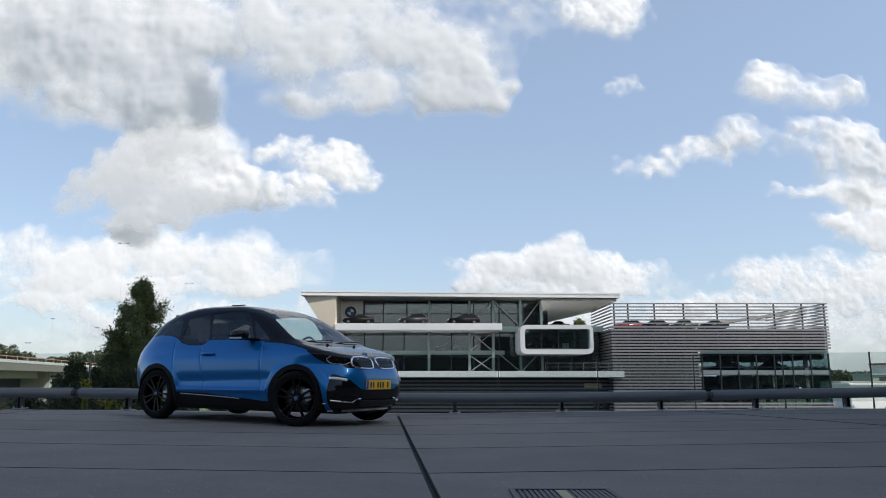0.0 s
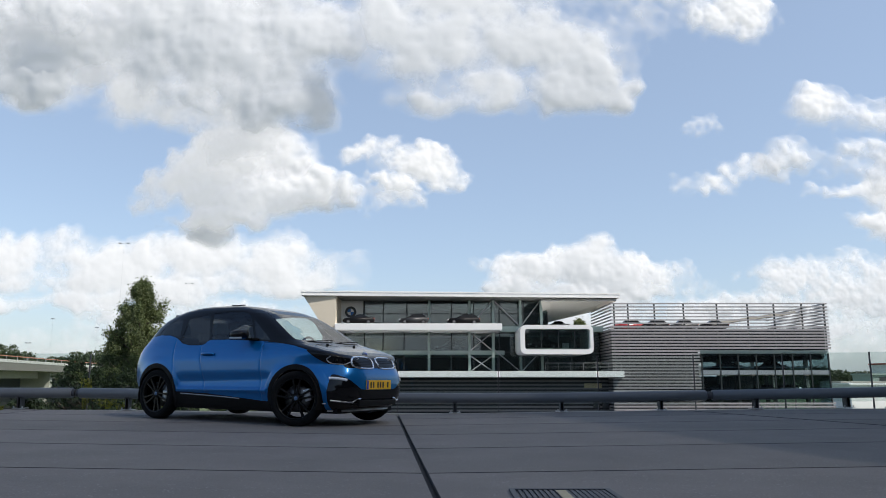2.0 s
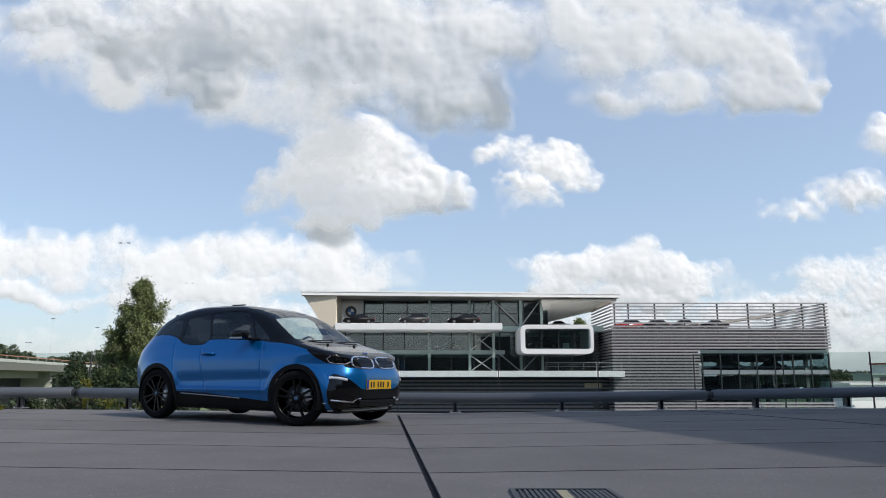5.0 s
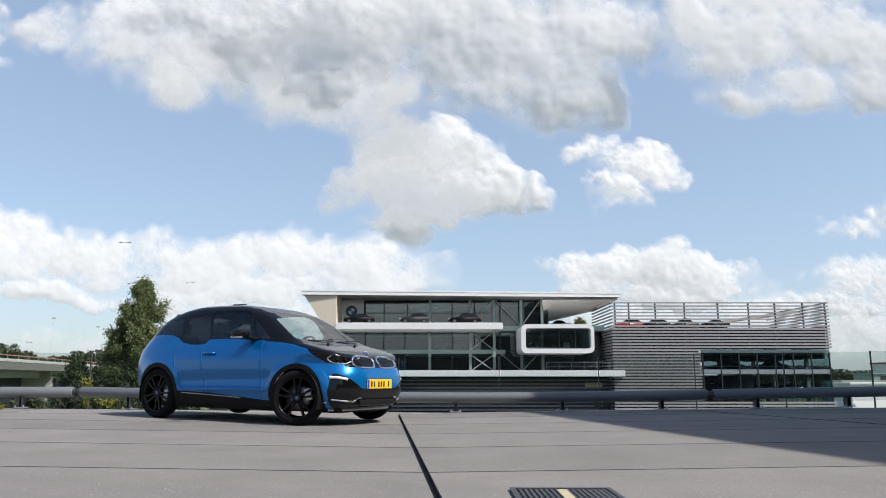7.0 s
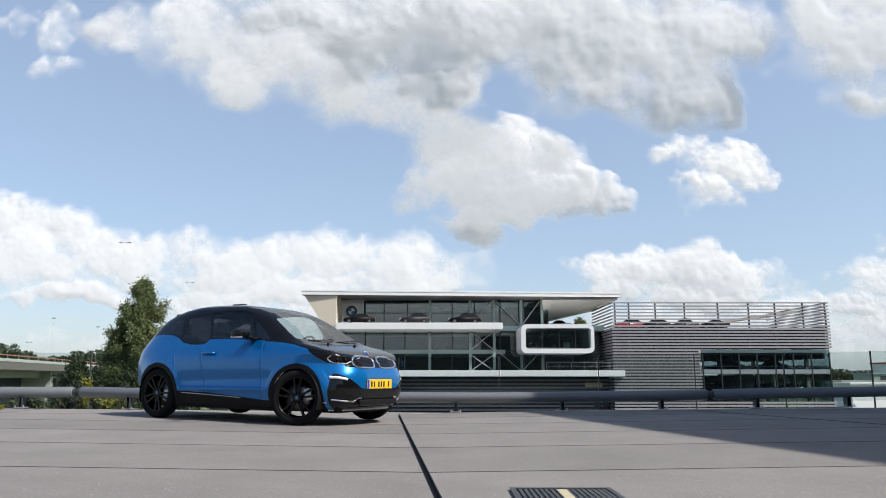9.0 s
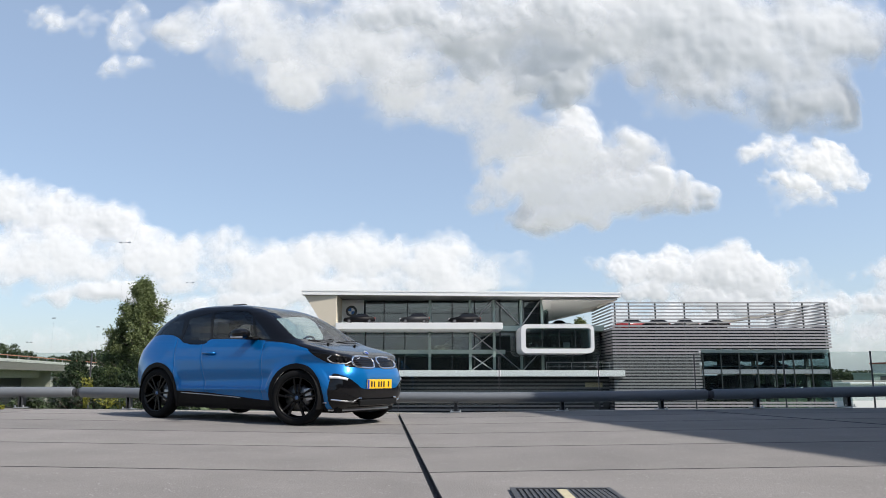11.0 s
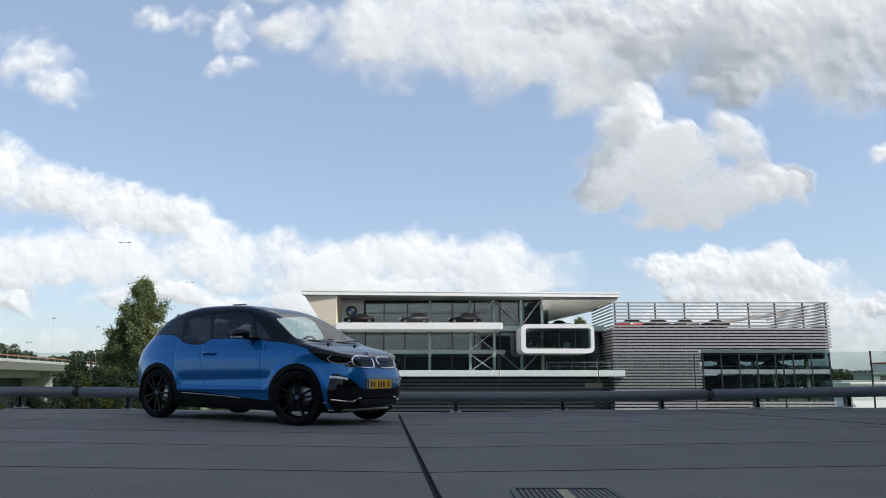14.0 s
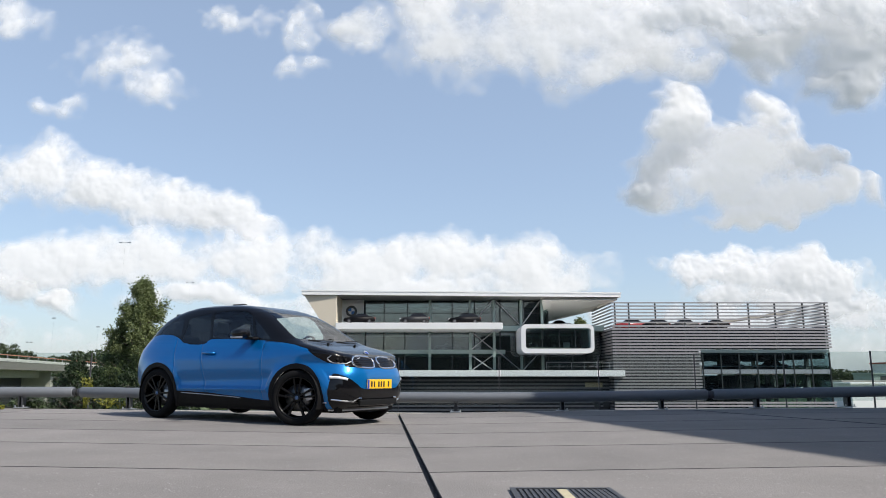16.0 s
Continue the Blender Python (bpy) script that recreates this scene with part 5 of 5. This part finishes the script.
# ---- viaduct and masts ----
M_RED = mat("faded_red_rail", (0.40, 0.16, 0.10), 0.6, vary=0.2, scale=1)
M_VIAD = mat("weathered_concrete", (0.15, 0.14, 0.125), 0.85, vary=0.25, scale=0.3, fine=5, stretch=(1, 0.2, 1))
M_PALE = mat("pale_concrete", (0.46, 0.45, 0.42), 0.8, vary=0.12, scale=0.4, fine=4)
via = thing("viaduct", "grey concrete road viaduct with a pale parapet", "viaduct", m=pose(-63.5, 105, 0, 0, 0, 13.2))
part("parapet", boxed(-0.4, 0, -60, 190, 2.98, 3.42), M_PALE, via, "pale parapet")
for i in range(50):
    part("parapet_post", boxed(-0.3, -0.2, -60 + i * 5, -59.9 + i * 5, 3.45, 4.0), M_GALV, via)
part("guard_rail", boxed(-0.32, -0.18, -60, 190, 3.88, 4.0), M_RED, via, "reddish guard rail")
part("edge_beam", boxed(-0.9, -0.05, -60, 190, 1.8, 2.97), M_VIAD, via)
part("deck_slab", boxed(-12, -0.91, -60, 190, 1.8, 2.9), M_VIA, via)
part("girder", boxed(-4.5, -3.2, -60, 190, 0.6, 1.79), M_VIA, via)
# near-black wall added to stand in for deep shade beneath the road
part("under_shade_wall", boxed(-11, -6.5, -60, 190, -7, 1.79), M_DARK, via, "added dark wall that paints the shade under the viaduct")
for y in (-58, -28, 2, 32, 62, 92, 122, 152, 182):
    part("pier", boxed(-6, -1.2, y, y + 1.6, -7, 1.79), M_VIA, via)


def mast(x, y, top, arms=1.6, label="slim grey street lamp mast"):
    m_ = thing("street_lamp", label, "street lamp", "lamp masts", m=pose(x, y, -7))
    part("pole", tube(bmesh.new(), (0, 0, 0), (0, 0, top + 7), 0.018, 0.01, seg=8), M_GALV, m_)
    part("arm", tube(bmesh.new(), (-arms / 2, 0, top + 7), (arms / 2, 0, top + 7.05), 0.03, seg=6), M_GALV, m_)
    for s in (-1, 1):
        part("lamp_head", boxed(s * arms / 2 - 0.25, s * arms / 2 + 0.25, -0.1, 0.1, top + 6.95, top + 7.12, bev=0.03), M_GALV, m_)


mast(-53.2, 120, 22.8, 1.4)
mast(-62.9, 180, 23.8, 1.6)
mast(-79.9, 150, 12.6, 0.35)
mast(-70.7, 150, 10.8, 0.35)
mast(-84.5, 150, 7.7, 0.8)
mast(112, 170, 8.0, 0.8)

# ---- lorries that flash by on the viaduct ----
LORRIES = []


def lorry(label, paint):
    t_ = thing("lorry", label, "lorry")
    part("box_body", boxed(-1.25, 1.25, -8, 5.2, 1.1, 3.3, bev=0.05), paint, t_)
    part("chassis", boxed(-1.0, 1.0, -7.6, 8.0, 0.7, 1.09), M_IRON, t_)
    cab = part("cab", boxed(-1.2, 1.2, 5.5, 8.0, 0.9, 3.1, bev=0.15), paint, t_)
    part("window", boxed(-1.22, 1.22, 6.6, 7.7, 2.1, 2.9, bev=0.05), M_DARK, cab)
    for y in (-6.6, -5.4, -4.2, 4.0, 6.8):
        for s in (-1, 1):
            part("wheel", tube(bmesh.new(), (s * 1.2, y, 0.5), (s * 0.9, y, 0.5), 0.5, seg=18), M_TYRE, t_)
    LORRIES.append(t_)


M_LRED = mat("red_lorry_paint", (0.50, 0.03, 0.025), 0.4, vary=0.1)
M_LWHITE = mat("white_lorry_box", (0.75, 0.75, 0.74), 0.45, vary=0.06)
lorry("white box lorry driving along the viaduct", M_LWHITE)
lorry("red box lorry driving along the viaduct", M_LRED)
lorry("large white box lorry driving along the viaduct", M_LWHITE)

# ---- low buildings in the distance ----
M_ROOFRED = mat("red_roof", (0.35, 0.06, 0.04), 0.6, vary=0.2, scale=0.5)
for x0, x1, y, z1, m_, lab in ((104, 165, 190, -0.6, M_WHITE, "long low white industrial shed"), (110, 190, 205, -0.2, M_VIA, "long grey flat-roofed shed"), (139, 145, 240, 2.2, M_FRAME, "dark distant office block"), (158, 166, 262, 6.0, M_ROOFRED, "small red-roofed distant building"), (-30, 20, 300, 3.0, M_VIA, "grey flat distant building")):
    b_ = thing("distant_building", lab, "building")
    part("wall", boxed(x0, x1, y, y + 12, -7, z1 - 0.5), m_ if m_ is not M_ROOFRED else M_WHITE, b_)
    part("roof", boxed(x0 - 0.4, x1 + 0.4, y - 0.4, y + 12.4, z1 - 0.49, z1), m_, b_)
    for i in range(int((x1 - x0) / 6)):
        part("window", boxed(x0 + 2 + i * 6, x0 + 5 + i * 6, y - 0.06, y - 0.01, z1 - 2.4, z1 - 1.2), M_DARK, b_)


# ---- cars on display and parked ----
def plain_car(m, paint, label, long=4.5, high=1.45, hatch=False, group="display cars"):
    """A car about to scale: lower body, glasshouse, roof, wheels."""
    c = thing("car", label, "car", group, m=m)
    L2, h = long / 2, high
    low = [(-L2, 0.35), (-L2 + 0.03, 0.62), (-L2 + 0.25, 0.80), (-L2 * 0.42, 0.93), (L2 * 0.62, 0.98), (L2 - 0.05, 0.95), (L2, 0.6), (L2 - 0.06, 0.32), (L2 * 0.6, 0.22), (-L2 * 0.7, 0.22)]
    bm = prism(bmesh.new(), low, 1.78, "y", -0.89)
    bmesh.ops.bevel(bm, geom=[e for e in bm.edges if abs(e.verts[0].co.y - e.verts[1].co.y) < 0.01], offset=0.12, segments=3, affect="EDGES")
    part("body", bm, paint, c, smooth=True)
    tail = L2 * 0.93 if hatch else L2 * 0.66
    cab = [(-L2 * 0.46, 0.9), (-L2 * 0.12, h - 0.06), (L2 * 0.15, h), (tail * 0.62, h - 0.04 if hatch else h - 0.12), (tail, 0.95)]
    bm = prism(bmesh.new(), cab, 1.5, "y", -0.75)
    for v in bm.verts:
        v.co.y *= 1 - 0.22 * max(0, (v.co.z - 0.9) / 0.6)
    bmesh.ops.bevel(bm, geom=list(bm.edges), offset=0.05, segments=2, affect="EDGES")
    part("glasshouse", bm, M_PRIVC, c)
    bm = prism(bmesh.new(), [(x, z) for x, z in ((-L2 * 0.14, h - 0.07), (L2 * 0.15, h + 0.01), (tail * 0.64, h - 0.03 if hatch else h - 0.11), (L2 * 0.15, h - 0.05))], 1.24, "y", -0.62)
    part("roof", bm, paint, c)
    for x in (-L2 * 0.64, L2 * 0.62):
        for s in (-1, 1):
            w = part("wheel", tube(bmesh.new(), (x, s * 0.91, 0.32), (x, s * 0.70, 0.32), 0.32, seg=20), M_TYRE, c)
            part("rim", tube(bmesh.new(), (x, s * 0.92, 0.32), (x, s * 0.905, 0.32), 0.21, seg=14), M_RIMG, w)
    for s in (-1, 1):
        part("headlight", boxed(-L2 + 0.02, -L2 + 0.3, s * 0.6 - 0.15, s * 0.6 + 0.15, 0.62, 0.74, bev=0.02), M_LED, c)
        part("tail_light", boxed(L2 - 0.14, L2 + 0.01, s * 0.68 - 0.14, s * 0.68 + 0.14, 0.72, 0.86, bev=0.02), M_ROOFRED, c)
    return c


M_RIMG = mat("dark_grey_rim", (0.12, 0.12, 0.125), 0.4, metal=0.5, vary=0.1)
M_PRIVC = mat("dark_car_glass", (0.012, 0.013, 0.015), 0.15, vary=0.1, spec=0.3)
M_CBLACK = mat("black_car_paint", (0.006, 0.006, 0.007), 0.4, vary=0.1, spec=0.12)
M_CGREY = mat("grey_car_paint", (0.025, 0.026, 0.028), 0.4, metal=0.2, vary=0.1, spec=0.3)
M_CRED = mat("dark_red_car_paint", (0.22, 0.02, 0.02), 0.25, vary=0.1, coat=0.6)
M_CWHITE = mat("white_car_paint", (0.75, 0.75, 0.75), 0.25, vary=0.05, coat=0.6)
plain_car(pose(-12.3, 107, 8.375, 0, 0, 4), M_CBLACK, "black saloon car on the upper balcony", 4.6, 1.42)
plain_car(pose(-4.3, 107, 8.375, 0, 0, 8), M_CGREY, "dark grey hatchback car on the upper balcony", 4.3, 1.5, True)
plain_car(pose(3.0, 107.4, 8.375, 0, 0, 6), M_CBLACK, "black estate car on the upper balcony", 4.7, 1.5, True)
plain_car(pose(1.0, 115.5, 4.76, 0, 0, 20), M_CBLACK, "dark car on the showroom's mezzanine", 4.5, 1.5, True)
plain_car(pose(14.6, 107.5, 4.81, 0, 0, 10), M_CBLACK, "dark car inside the white window tube", 4.2, 1.4)
plain_car(pose(18.4, 119, 8.31, 0, 0, 0), M_CWHITE, "white car behind the roof overhang", 4.2, 1.45)
for x, p_, hgt, lab, z, y in ((27.6, M_CRED, 1.5, "dark red car on the car park's top deck", 7.73, 110), (31.5, M_CBLACK, 1.5, "black car on the car park's top deck", 7.73, 110), (36.0, M_CGREY, 1.7, "grey car on the car park's top deck", 7.73, 110.5),
                              (40.4, M_CBLACK, 1.45, "dark car on the car park's top deck", 7.73, 110), (48.0, M_CGREY, 1.6, "grey car inside the car park", 1.56, 109), (42.0, M_CBLACK, 1.5, "black car inside the car park", 1.56, 110),
                              (46.5, M_CBLACK, 1.45, "dark car on the car park's lower floor", -1.69, 108), (39.5, M_CGREY, 1.45, "grey car on the car park's lower floor", -1.69, 109), (51.5, M_CWHITE, 1.5, "white car on the car park's lower floor", -1.69, 112)):
    plain_car(pose(x, y, z), p_, lab, 4.5, hgt, x % 2 > 1, "parked cars")
for i in range(8):
    plain_car(pose(112 + i * 6.2, 185, -7.0, 0, 0, 5), (M_CWHITE, M_CGREY, M_CWHITE)[i % 3], "pale car parked beside the far sheds", 4.6, 1.8, True, "far parked cars")


def motions():
    """Clouds drift with the wind; two of them pass before the sun."""
    for ob, at, v, w, path in CLOUDS:
        if ob in SHADE:
            continue
        walk(ob, [(t, pose(x, at.y, z)) for t, x, z in path] if path else [(t, pose(at.x + v * t, at.y, at.z + w * t)) for t in (-3, 0, 4, 8, 12, 16, 19)])
    first, second = SHADE
    walk(first, [(t, pose(841 + 60 * (t - 5.3), -165, 260)) for t in (-3, 0, 4, 8, 12, 16, 19)])
    walk(second, [(t, pose(6 + 209 * (t - 13.75), -190, 260)) for t in (-3, 0, 4, 8, 12, 16, 19)])

    # the lorries come on from beyond one side and leave behind the trees
    road = pose(-63.5, 105, 0, 0, 0, 13.2)
    for ob, t0, far, lane in zip(LORRIES, (7.5, 11.5, 15.5), (48, 27, 27), (-4.2, -4.2, -3.0)):
        stops = [(0, -28 - 0.01), (t0 - 0.2, -28), (t0, far), (t0 + 0.3, 170), (16.5, 170.01)]
        walk(ob, [(t, road @ pose(lane, y, 2.9)) for t, y in stops])


motions()
